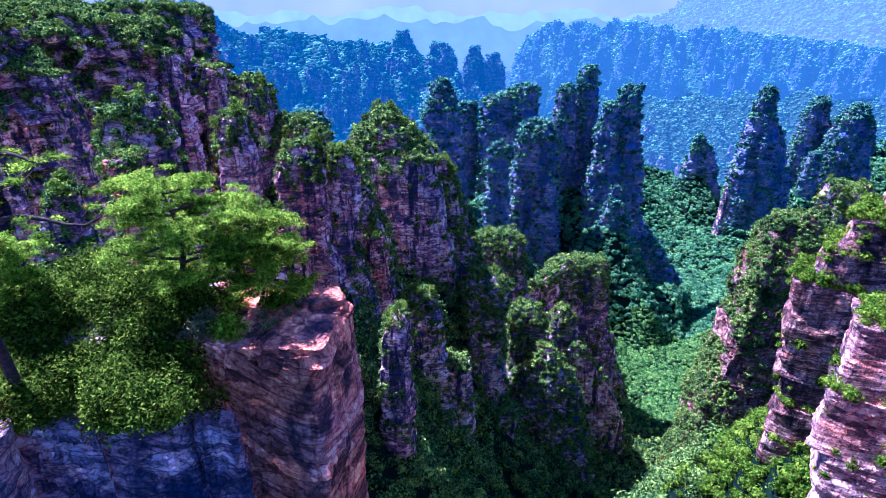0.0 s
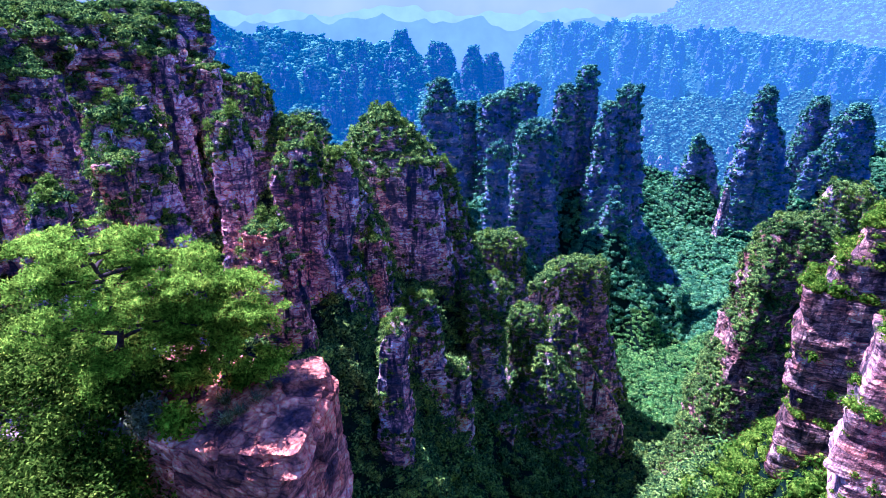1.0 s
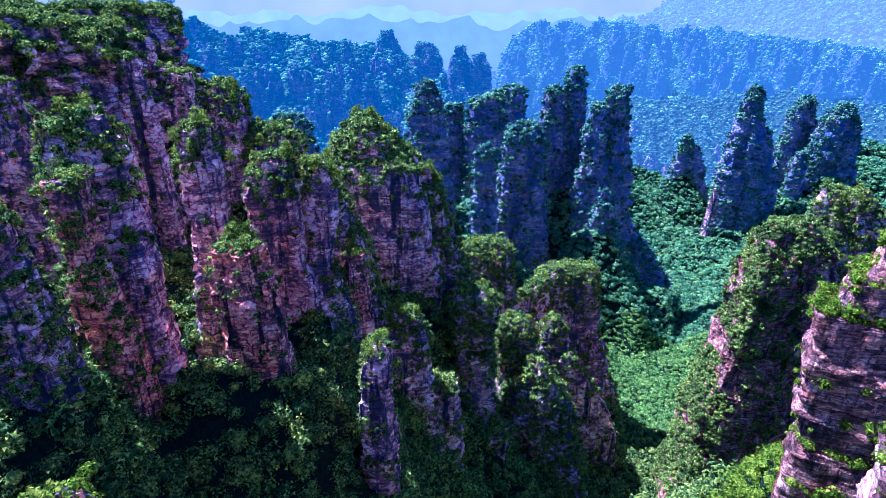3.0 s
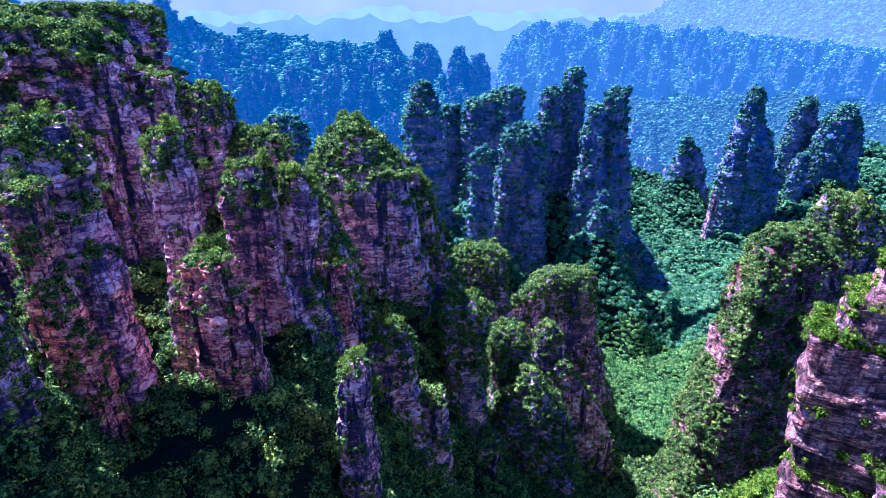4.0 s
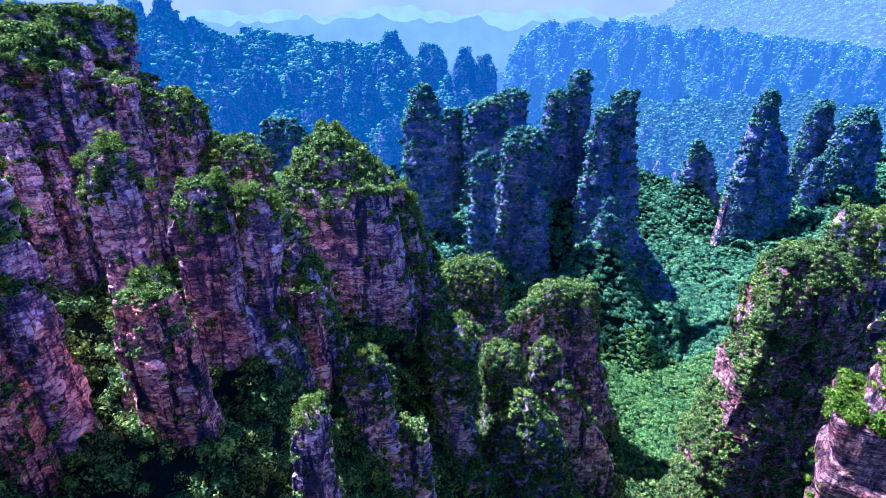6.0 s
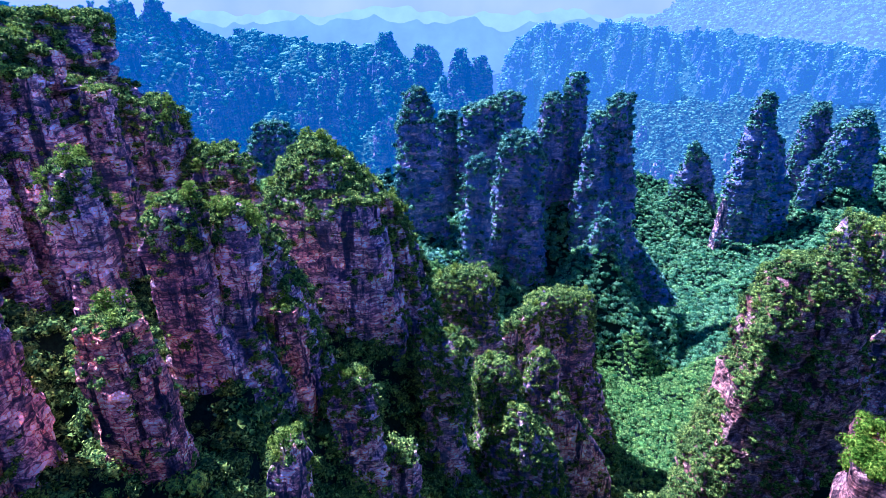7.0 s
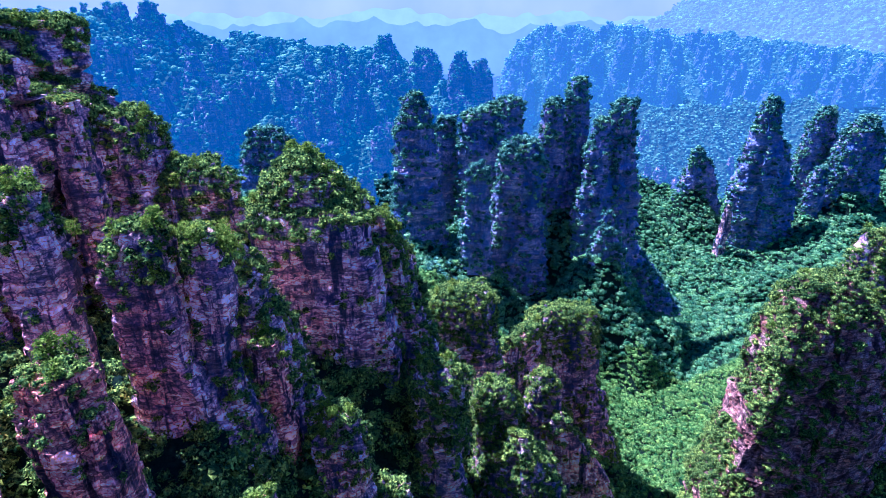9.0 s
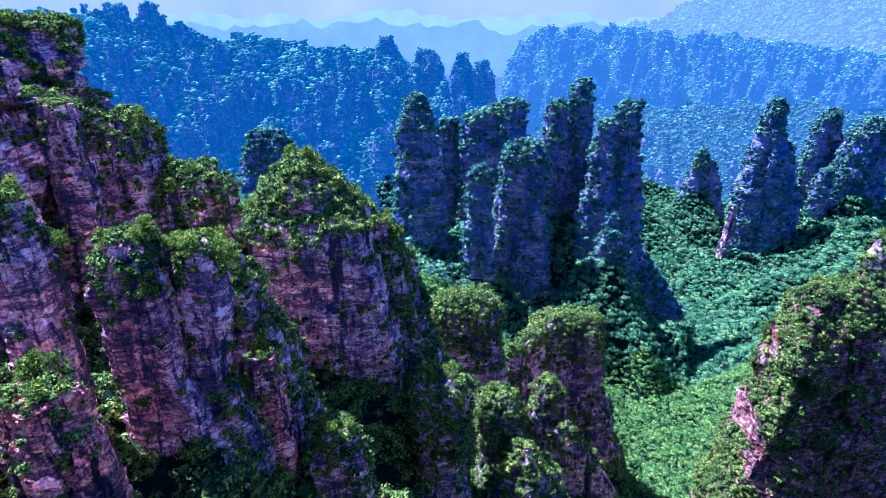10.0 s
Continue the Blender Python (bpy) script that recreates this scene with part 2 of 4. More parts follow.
SHRUB = foliage("shrub_leaves", (0.012, 0.03, 0.0), (0.10, 0.16, 0.003), (0.38, 0.46, 0.008), 1.2, None, 0.3, 0.15)
DRY = foliage("dry_grass", (0.16, 0.12, 0.04), (0.34, 0.30, 0.09), (0.55, 0.50, 0.18), 0.8, None, 0.3, 0.15)
SHRUB_FAR = foliage("spur_bushes", (0.02, 0.06, 0.0), (0.14, 0.24, 0.0), (0.40, 0.50, 0.0), 5, None, 0.3, 0.4)
TIER = foliage("mountain_tree_leaves", (0.04, 0.09, 0.004), (0.19, 0.28, 0.008), (0.44, 0.53, 0.03), 6, None, 0.35, 0.4)
BARK = simple("pine_bark", (0.05, 0.03, 0.022), (0.15, 0.09, 0.06), 6.0)
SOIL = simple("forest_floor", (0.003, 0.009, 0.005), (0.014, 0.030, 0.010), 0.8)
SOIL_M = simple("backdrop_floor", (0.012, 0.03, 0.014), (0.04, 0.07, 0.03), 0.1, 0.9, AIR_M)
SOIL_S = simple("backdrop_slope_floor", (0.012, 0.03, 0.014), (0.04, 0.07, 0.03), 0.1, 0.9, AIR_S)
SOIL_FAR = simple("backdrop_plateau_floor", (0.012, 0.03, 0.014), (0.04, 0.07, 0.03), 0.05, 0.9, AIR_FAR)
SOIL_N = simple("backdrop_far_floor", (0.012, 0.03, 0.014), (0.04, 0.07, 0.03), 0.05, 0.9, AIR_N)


# ---- shapes by arithmetic ----
def hashed(i, j, k, seed):
    h = (i * 374761393 + j * 668265263 + k * 2147483647 + seed * 1274126177) & 0xFFFFFFFF
    h = ((h ^ (h >> 13)) * 1103515245) & 0xFFFFFFFF
    h = ((h ^ (h >> 16)) * 2246822519) & 0xFFFFFFFF
    return ((h ^ (h >> 15)) & 0xFFFFFF) / float(0xFFFFFF)


def noise3(x, y, z, seed=0):
    """Smooth noise from -1 to 1."""
    x, y, z = np.broadcast_arrays(x, y, z)
    i, j, k = (np.floor(v).astype(np.int64) for v in (x, y, z))
    fx, fy, fz = x - i, y - j, z - k
    fx, fy, fz = (f * f * (3 - 2 * f) for f in (fx, fy, fz))
    s = 0
    for di in (0, 1):
        for dj in (0, 1):
            for dk in (0, 1):
                s = s + hashed(i + di, j + dj, k + dk, seed) * (fx if di else 1 - fx) * (fy if dj else 1 - fy) * (fz if dk else 1 - fz)
    return s * 2 - 1


def fbm(x, y, z, octaves=4, seed=0):
    s, a = 0, 1.0
    for o in range(octaves):
        s = s + a * noise3(x * 2 ** o, y * 2 ** o, z * 2 ** o, seed + o)
        a *= 0.5
    return s


def smooth(x, lo, hi):
    t = np.clip((x - lo) / (hi - lo), 0, 1)
    return t * t * (3 - 2 * t)


def link_mesh(name, verts, faces, material, parent=None, soft=False):
    """One mesh object out of vertices (n, 3) and faces (m, 3 or 4)."""
    verts, faces = np.asarray(verts, np.float32), np.asarray(faces, np.int32)
    me = bpy.data.meshes.new(name)
    m, c = faces.shape
    me.vertices.add(len(verts))
    me.vertices.foreach_set("co", verts.ravel())
    me.loops.add(m * c)
    me.loops.foreach_set("vertex_index", faces.ravel())
    me.polygons.add(m)
    me.polygons.foreach_set("loop_start", np.arange(0, m * c, c, dtype=np.int32))
    me.polygons.foreach_set("use_smooth", np.full(m, soft, dtype=bool))
    me.update(calc_edges=True)
    me.materials.append(material)
    ob = new(name, me)
    if parent:
        ob.parent = parent
    return ob


def grid_faces(rows, cols, closed=False):
    i, j = np.meshgrid(np.arange(rows - 1), np.arange(cols if closed else cols - 1), indexing="ij")
    a, b = i * cols + j, i * cols + (j + 1) % cols
    return np.stack([a, b, b + cols, a + cols], -1).reshape(-1, 4)


def rock_shape(cx, cy, a, b, zb, zt, rot=0.0, p=3.5, taper=0.12, flare=0.35, tilt=(0, 0), lean=(0, 0), cell=1.4, seed=1,
               blocks=7, bed=3.2, rough=1.0, dome=0.05, cap_rough=1.0, crag=0.3, crown=0.25, dip=0.1, wave=0.3, sections=None):
    """A tower of bedded rock: half widths a and b, foot zb, top zt; buttresses that end in ledges, beds, joints and a domed top.
    tilt: rise of the top per metre along x and y; lean: shift of the axis per metre of height.
    sections: heights with the left and right side and the half depth there, in place of an even taper."""
    rim = math.pi * (a + b)
    n, m = max(28, int(rim / cell)), max(16, int((zt - zb) / cell))
    k = max(5, int(min(a, b) / cell * 0.8))
    th = np.linspace(0, 2 * math.pi, n, endpoint=False)
    t = np.linspace(0, 1, m)
    T, TH = np.meshgrid(t, th, indexing="ij")
    size = min(a, b)
    base = (np.abs(np.cos(TH) / a) ** p + np.abs(np.sin(TH) / b) ** p) ** (-1 / p)
    H = zt - zb
    zz = zb + H * T
    slim = 1.0
    if sections:
        hs, lefts, rights, deep = np.array(sections, float).T
        wob = 0.10 * size * noise3(zz / (0.9 * size + 6), zz * 0 + seed, zz * 0, seed + 41)
        half, deep = (np.interp(zz, hs, rights) - np.interp(zz, hs, lefts)) / 2, np.interp(zz, hs, deep)
        middle = (np.interp(zz, hs, rights) + np.interp(zz, hs, lefts)) / 2 + wob - cx
        base = (np.abs(np.cos(TH) / half) ** p + np.abs(np.sin(TH) / deep) ** p) ** (-1 / p)
        slim = np.clip(np.minimum(half, deep) / size, 0.25, 1.5)
        taper = flare = crown = 0.0
    turn = TH / (2 * math.pi) + 0.03 * noise3(np.cos(TH) * 2 + seed, np.sin(TH) * 2, zz / 40.0, seed)
    big = np.floor(turn * blocks).astype(np.int64) % blocks
    o_big = hashed(big, big * 0, big * 0, seed)
    h_big = 0.45 + 0.7 * hashed(big, big * 0 + 1, big * 0, seed)
    sag = dip * base * np.cos(TH - seed) / bed + wave * noise3(np.cos(TH) * 1.5, np.sin(TH) * 1.5, zz / 30, seed + 5)
    # thick benches, each broken into its own blocks
    bench_pos = zz / (bed * 4.3) + 0.4 * sag
    bench = np.floor(bench_pos).astype(np.int64)
    wide = np.floor((turn + hashed(bench, bench * 0, bench * 0, seed + 7)) * blocks * 2.3).astype(np.int64)
    o_small = hashed(wide, bench, bench * 0, seed + 9)
    off = rough * size * (0.30 * (o_big - 0.5) + 0.17 * (o_small - 0.5) - 0.12 * (T > h_big))
    # thin beds
    layer_pos = zz / bed + sag
    layer = np.floor(layer_pos).astype(np.int64)
    chip = np.floor((turn + hashed(layer, layer * 0, layer * 0, seed + 8)) * blocks * 5).astype(np.int64)
    off = off + rough * bed * (0.42 * (hashed(layer, chip, layer * 0, seed + 2) - 0.5) + 0.22 * (hashed(layer, layer * 0, layer * 0, seed + 4) - 0.5))
    off = off - 0.22 * bed * rough * smooth(np.abs(layer_pos % 1 - 0.5), 0.38, 0.5)
    R = base * (1 - taper * T - crown * smooth(T, 0.80, 1.0) + flare * (1 - T) ** 2.2 + 0.05 * noise3(T * 4, T * 0 + seed, T * 0, seed)) + off * slim
    X, Y = R * np.cos(TH), R * np.sin(TH)
    X, Y = X + 0.05 * size * rough * fbm(X / 9, Y / 9, zz / 9, 3, seed + 20) * 2, Y + 0.05 * size * rough * fbm(X / 9 + 50, Y / 9, zz / 9, 3, seed + 21) * 2
    Z = zz + T ** 5 * crag * size * ((o_small - 0.5) * 0.9 + (o_big - 0.5) * 0.9)
    # the top
    s = np.linspace(1, 0, k + 1)[1:]
    S, TH2 = np.meshgrid(s, th, indexing="ij")
    X2, Y2 = X[-1][None] * S, Y[-1][None] * S
    Z2 = Z[-1][None] * S ** 2 + (1 - S ** 2) * zt + dome * size * (1 - S ** 2) + 0.06 * size * cap_rough * fbm(X2 / 8, Y2 / 8, S * 0 + seed, 3, seed + 30) * (1 - S ** 6)
    X, Y, Z = np.vstack([X, X2]), np.vstack([Y, Y2]), np.vstack([Z, Z2])
    if sections:
        shift = np.vstack([middle, np.repeat(middle[-1:], k, 0)])
        X = X + shift
    f = np.clip((Z - zb) / H, 0, None)
    Z = Z + f * (tilt[0] * X + tilt[1] * Y)
    c, sn = math.cos(radians(rot)), math.sin(radians(rot))
    X, Y = X * c - Y * sn, X * sn + Y * c
    X, Y = cx + X + lean[0] * (Z - zt), cy + Y + lean[1] * (Z - zt)
    return np.stack([X, Y, Z], -1).reshape(-1, 3), grid_faces(m + k, n, True)


def face_data(verts, faces):
    v = verts[faces]
    c = v.mean(1)
    nrm = np.cross(v[:, 2] - v[:, 0], v[:, 3 if v.shape[1] == 4 else 1] - v[:, 1])
    if v.shape[1] == 3:
        nrm = np.cross(v[:, 1] - v[:, 0], v[:, 2] - v[:, 0])
    ln = np.linalg.norm(nrm, axis=1) + 1e-9
    return c, nrm / ln[:, None], ln / 2


rng = np.random.default_rng(7)


def crown_forms(count, leaves, leaf, seed, tall=0.85, inner=0.74, uneven=0.12):
    """Templates of tree crowns about 1 m in radius: dark boughs inside, a ragged shell of leaf sprays in several bunches round them."""
    r = np.random.default_rng(seed)
    forms = []
    ico = bmesh.new()
    bmesh.ops.create_icosphere(ico, subdivisions=1, radius=1.0)
    iv = np.array([v.co[:] for v in ico.verts])
    it = np.array([[v.index for v in f.verts] for f in ico.faces])
    ico.free()
    for q in range(count):
        lumps = r.normal(size=(9, 3))
        lumps /= np.linalg.norm(lumps, axis=1)[:, None]
        lumps[:, 2] = np.abs(lumps[:, 2]) * 0.9
        high = r.uniform(0.3, 0.65, 9)

        def reach(d):
            return 0.60 + (high * np.exp(-7.0 * (1 - (d @ lumps.T)))).max(1)
        cv = iv * (reach(iv) * r.uniform(1 - uneven, 1 + uneven, len(iv)) * inner)[:, None] * (1, 1, tall)
        vs, fs, at = [cv], [it], len(cv)
        if leaves:
            d = r.normal(size=(leaves, 3))
            d[:, 2] = d[:, 2] * 0.9 + 0.35
            d /= np.linalg.norm(d, axis=1)[:, None]
            c = d * (reach(d) * r.uniform(0.78, 1.12, leaves))[:, None] * (1, 1, tall)
            nrm = d + 0.3 * r.normal(size=d.shape)
            nrm[:, 2] += 0.3
            nrm /= np.linalg.norm(nrm, axis=1)[:, None]
            u = np.cross(nrm, r.normal(size=d.shape))
            u /= np.linalg.norm(u, axis=1)[:, None]
            w = np.cross(nrm, u)
            size = leaf * r.uniform(0.6, 1.4, leaves)
            for g in range(3):
                ang = g * 2.094 + r.uniform(-0.5, 0.5, leaves)
                vs.append(c + size[:, None] * (np.cos(ang)[:, None] * u + np.sin(ang)[:, None] * w))
            i = np.arange(leaves)
            fs.append(np.stack([at + i, at + leaves + i, at + 2 * leaves + i], -1))
        forms.append((np.vstack(vs), np.vstack(fs)))
    return forms


FORMS = {1: crown_forms(14, 150, 0.125, 11, inner=0.66), 2: crown_forms(14, 72, 0.185, 12, inner=0.68), 3: crown_forms(20, 50, 0.165, 13, inner=0.76, uneven=0.25), 4: crown_forms(20, 18, 0.26, 14, inner=0.76, uneven=0.3), 5: crown_forms(24, 0, 0.0, 15, inner=0.95, uneven=0.3)}


def crowns(points, radii, lod, rise=0.55, stretch=1.0):
    """Vertices and triangles of tree crowns standing at the points."""
    vs, fs, at = [], [], 0
    forms = FORMS[lod]
    which = rng.integers(0, len(forms), len(points))
    for q, (v, f) in enumerate(forms):
        idx = np.nonzero(which == q)[0]
        if not len(idx):
            continue
        ang = rng.uniform(0, 2 * math.pi, len(idx))
        r = radii[idx]
        c, s = np.cos(ang), np.sin(ang)
        zs = rng.uniform(0.75, 1.25, len(idx)) * stretch
        x = (v[None, :, 0] * c[:, None] - v[None, :, 1] * s[:, None]) * r[:, None] + points[idx, 0][:, None]
        y = (v[None, :, 0] * s[:, None] + v[None, :, 1] * c[:, None]) * r[:, None] + points[idx, 1][:, None]
        z = (v[None, :, 2] * zs[:, None] + rise) * r[:, None] + points[idx, 2][:, None]
        vs.append(np.stack([x, y, z], -1).reshape(-1, 3))
        fs.append((f[None] + (np.arange(len(idx)) * len(v))[:, None, None]).reshape(-1, 3) + at)
        at += len(idx) * len(v)
    return np.vstack(vs), np.vstack(fs)


def scatter(verts, faces, spacing, low=0.22, high=0.55, patchy=0.5, beard=0.5, foot=0.6, seed=0, scale=16.0, shift=0.0, above=-1e9, side=0.0, full=1e9):
    """Points where plants hold on: tops and ledges, hanging from the rim, in patches on the faces and round the foot."""
    c, nrm, area = face_data(verts, faces)
    zb, zt = verts[:, 2].min(), verts[:, 2].max()
    h = (c[:, 2] - zb) / (zt - zb)
    clump = fbm(c[:, 0] / scale, c[:, 1] / scale, c[:, 2] / scale, 3, 60 + seed)
    dens = smooth(nrm[:, 2], low, high) * np.maximum(smooth(clump, -0.9, -0.3), smooth(h, 0.8, 0.9)) * (1 + 1.5 * smooth(h, 0.75, 0.9))
    steep = patchy * smooth(clump, 0.22 + shift, 0.42 + shift) + beard * smooth(h, 0.70, 0.97) * smooth(clump, -0.35, 0.2) + foot * smooth(h, 0.42, 0.10) * smooth(clump, -0.6, 0.0)
    dens = np.maximum(dens, side * smooth(-nrm[:, 0], 0.1, 0.5) * smooth(clump, -0.7, -0.1))
    dens = np.maximum(dens, smooth(c[:, 2] + 0.35 * scale * clump, full - 3, full + 3) * (0.75 + 0.6 * smooth(nrm[:, 2], 0.2, 0.7)))
    dens = np.maximum(dens, np.where(nrm[:, 2] > -0.3, steep, 0)) * (1 - 0.8 * smooth(nrm[:, 1], 0.3, 0.6)) * area / spacing ** 2
    count = rng.poisson(np.clip(np.where(c[:, 2] > above, dens, 0), 0, 6))
    idx = np.repeat(np.arange(len(c)), count)
    jit = rng.normal(size=(len(idx), 3)) * spacing * 0.3
    jit[:, 2] *= 0.4
    return c[idx] + jit + nrm[idx] * spacing * 0.12


# ---- the ground ----
VALLEY_Y = (-200, 200, 330, 450, 655, 900, 1300, 2000)
VALLEY_X = (60, 135, 178, 222, 290, 430, 660, 900)
VALLEY_Z = (-60, -85, -95, -108, -150, -168, -152, -120)


# wooded skirts of scree round the feet of the towers: x, y, radius, height
LEFT_SKIRTS = ((-112, 146, 10, 196), (-76, 190, 8, 158), (-109, 174, 8, 150), (-132, 188, 12, 185), (-18, 179, 7, 118), (-60, 191, 11, 148), (-91, 230, 9, 172), (-66, 250, 18, 136), (-50, 247, 9, 128),
          (-31, 243, 6, 130), (-10, 244, 9, 92), (-29, 322, 28, 142), (-84, 332, 16, 190), (-107, 436, 16, 170), (-120, 346, 18, 180), (-200, 281, 70, 170))
MIDDLE_SKIRTS = ((44, 403, 25, 30), (25, 318, 9, 25), (71, 379, 8, -22), (134, 479, 20, -50), (102, 404, 8, -30), (80, 342, 12, -12), (-2, 529, 9, 55),
          (290, 345, 30, 20), (145, 138, 24, 60), (95, 70, 18, 80), (120, 126, 18, 178), (92, 84, 10, 185))
FAR_SKIRTS = ((-6, 785, 24, 0), (37, 970, 20, -20), (102, 873, 38, -10), (124, 745, 28, -70), (72, 729, 13, -35), (200, 818, 30, 20), (251, 781, 26, -70),
          (235, 712, 16, -10), (618, 1062, 45, -150), (773, 1171, 30, -90), (822, 1121, 34, -60), (744, 1096, 14, -100), (546, 1171, 20, -80))


def ground_height(x, y):
    xv, zv = np.interp(y, VALLEY_Y, VALLEY_X), np.interp(y, VALLEY_Y, VALLEY_Z)
    d = xv - x
    left = np.interp(y, (90, 180, 330, 600, 1000, 1400), (120, 250, 265, 140, 150, 20)) * np.clip((d - 10) / np.interp(y, (200, 300, 600), (165, 215, 240)), 0, 1) ** 1.5
    right = np.interp(y, (100, 300, 700, 900, 1060, 1300), (250, 215, 160, 100, 70, 100)) * np.tanh(np.maximum(-d - 50, 0) / np.interp(y, (0, 300, 700), (380, 330, 230)))
    z = zv + left + right
    big = fbm(x / 85, y / 85, x * 0, 4, 40) + 0.7 * (0.5 - 2 * np.abs(noise3(x / 130, y / 42, x * 0, 47)))
    rise = smooth(np.abs(d), 20, 130)
    z = z + rise * 22 * big + 5 * fbm(x / 25, y / 25, x * 0 + 4, 3, 44)
    # a deep hollow among the knobs in the middle
    z = z - 85 * np.exp(-((x - 52) / 55) ** 2 - ((y - 318) / 75) ** 2)
    for sx, sy, sr, sz in LEFT_SKIRTS + MIDDLE_SKIRTS + FAR_SKIRTS:
        away = np.hypot(x - sx, y - sy)
        away = away * (1 + 0.25 * noise3(x / 30, y / 30, x * 0 + sx, 50))
        z = np.maximum(z, sz - (2.3 if sy < 450 else 1.45) * np.maximum(away - sr, 0) + 3 * big)
    # unseen rise of the ground behind, added to dim the sky on facing walls
    z = z + 330 * smooth(-y, 60, 260)
    far = smooth(np.hypot(x, y - 600), 1600, 2600)
    return z * (1 - far) + far * (-230 + 20 * big)


def spread(lo, hi, fine_lo, fine_hi, step, grow=1.16):
    mid = list(np.arange(fine_lo, fine_hi, step))
    s, v, up = step, fine_hi, []
    while v < hi:
        up.append(v)
        s *= grow
        v += s
    s, v, dn = step, fine_lo, []
    while v > lo:
        s *= grow
        v -= s
        dn.append(v)
    return np.array(sorted(dn) + mid + up)


gx, gy = spread(-4800, 4800, -330, 900, 7.0), spread(-4800, 4800, 60, 1300, 7.0)
GX, GY = np.meshgrid(gx, gy)
ground_verts = np.stack([GX, GY, ground_height(GX, GY)], -1).reshape(-1, 3)
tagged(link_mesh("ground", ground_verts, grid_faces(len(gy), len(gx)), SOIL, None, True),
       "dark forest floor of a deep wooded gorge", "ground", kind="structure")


def woodland(name, label, x0, x1, y0, y1, step, radius, lod, material, keep=None, thick=0.55):
    xs, ys = np.meshgrid(np.arange(x0, x1, step), np.arange(y0, y1, step))
    xs, ys = xs.ravel() + rng.uniform(-0.5, 0.5, xs.size) * step, ys.ravel() + rng.uniform(-0.5, 0.5, ys.size) * step
    if keep is not None:
        ok = keep(xs, ys)
        xs, ys = xs[ok], ys[ok]
    h = ground_height(xs, ys)
    steep = np.hypot(ground_height(xs + 4, ys) - h, ground_height(xs, ys + 4) - h) / 4
    idx = np.repeat(np.arange(len(xs)), 1 + rng.poisson(np.clip(thick * (np.sqrt(1 + steep ** 2) - 1), 0, 4 * thick)))
    again = np.concatenate([[False], idx[1:] == idx[:-1]])
    xs, ys = xs[idx] + again * rng.normal(size=len(idx)) * step * 0.45, ys[idx] + again * rng.normal(size=len(idx)) * step * 0.45
    pts = np.stack([xs, ys, ground_height(xs, ys)], -1)
    v, f = crowns(pts, radius * rng.lognormal(0.0, 0.3, len(pts)), lod, 0.3)
    return tagged(link_mesh(name, v, f, material, None, True), label, "woodland", kind="stuff")


for y0, y1, lod in ((250, 325, 1), (325, 420, 2)):
    woodland("valley_woods", "dense green broadleaf woods on the gorge's slopes", -165, 320, y0, y1, 5.0, 3.8, lod, LEAF,
             lambda x, y: (x < 0.62 * y + 45 + 90 * (y > 255)) & (x > -80 - 0.35 * y), 1.3)
woodland("valley_woods", "dense dark green broadleaf woods on the gorge's slopes", -200, 130, 112, 250, 5.2, 3.8, 1, LEAF,
         lambda x, y: (x < 0.62 * y + 5) & (x > -105 - 0.4 * y) & (x > -200 + 0.3 * (250 - y)), 2.0)
woodland("valley_woods", "bright green bushes and small trees below the rock spurs", 66, 200, 66, 160, 3.4, 2.4, 1, SHRUB_FAR, lambda x, y: (x > 62 + 0.25 * (y - 66)) & (x < 1.15 * y + 30), 1.6)
woodland("valley_woods", "dense jade green woods along the valley floor", -100, 470, 420, 640, 3.6, 3.2, 3, LEAF_VALLEY)
woodland("valley_woods", "dense jade green woods in the far valley", -60, 780, 640, 900, 5.8, 4.9, 3, LEAF_VALLEY_HAZED, lambda x, y: x < 0.9 * y)
woodland("valley_woods", "dense jade green woods in the far valley", 60, 1000, 900, 1320, 6.6, 5.3, 4, LEAF_VALLEY_HAZED, lambda x, y: x < 0.9 * y)
woodland("valley_woods", "dense jade green woods on the far side of the valley", 470, 620, 400, 640, 7.0, 5.0, 3, LEAF_VALLEY_HAZED)
woodland("valley_woods", "dense jade green woods on the far side of the valley", 1000, 1300, 900, 1400, 12.0, 9.0, 4, LEAF_VALLEY_HAZED)
woodland("valley_woods", "dense jade green woods at the valley's head", 60, 760, 1320, 1560, 8.0, 5.6, 4, LEAF_VALLEY_HAZED)
woodland("valley_woods", "dark green woods behind the towers", -330, -100, 400, 640, 7.0, 5.0, 3, LEAF_HAZED)
woodland("valley_woods", "dark green woods behind the towers", -220, 60, 640, 1060, 7.0, 5.0, 4, LEAF_HAZED)


# ---- growing things ----
def tube(path, radii, sides=7):
    path, radii = np.asarray(path, float), np.asarray(radii, float)
    d = np.gradient(path, axis=0)
    d /= np.linalg.norm(d, axis=1)[:, None] + 1e-9
    u = np.cross(d, (0.3, 0.9, 0.31))
    u /= np.linalg.norm(u, axis=1)[:, None]
    w = np.cross(d, u)
    a = np.linspace(0, 2 * math.pi, sides, endpoint=False)
    ring = path[:, None] + radii[:, None, None] * (np.cos(a)[None, :, None] * u[:, None] + np.sin(a)[None, :, None] * w[:, None])
    return ring.reshape(-1, 3), grid_faces(len(path), sides, True)


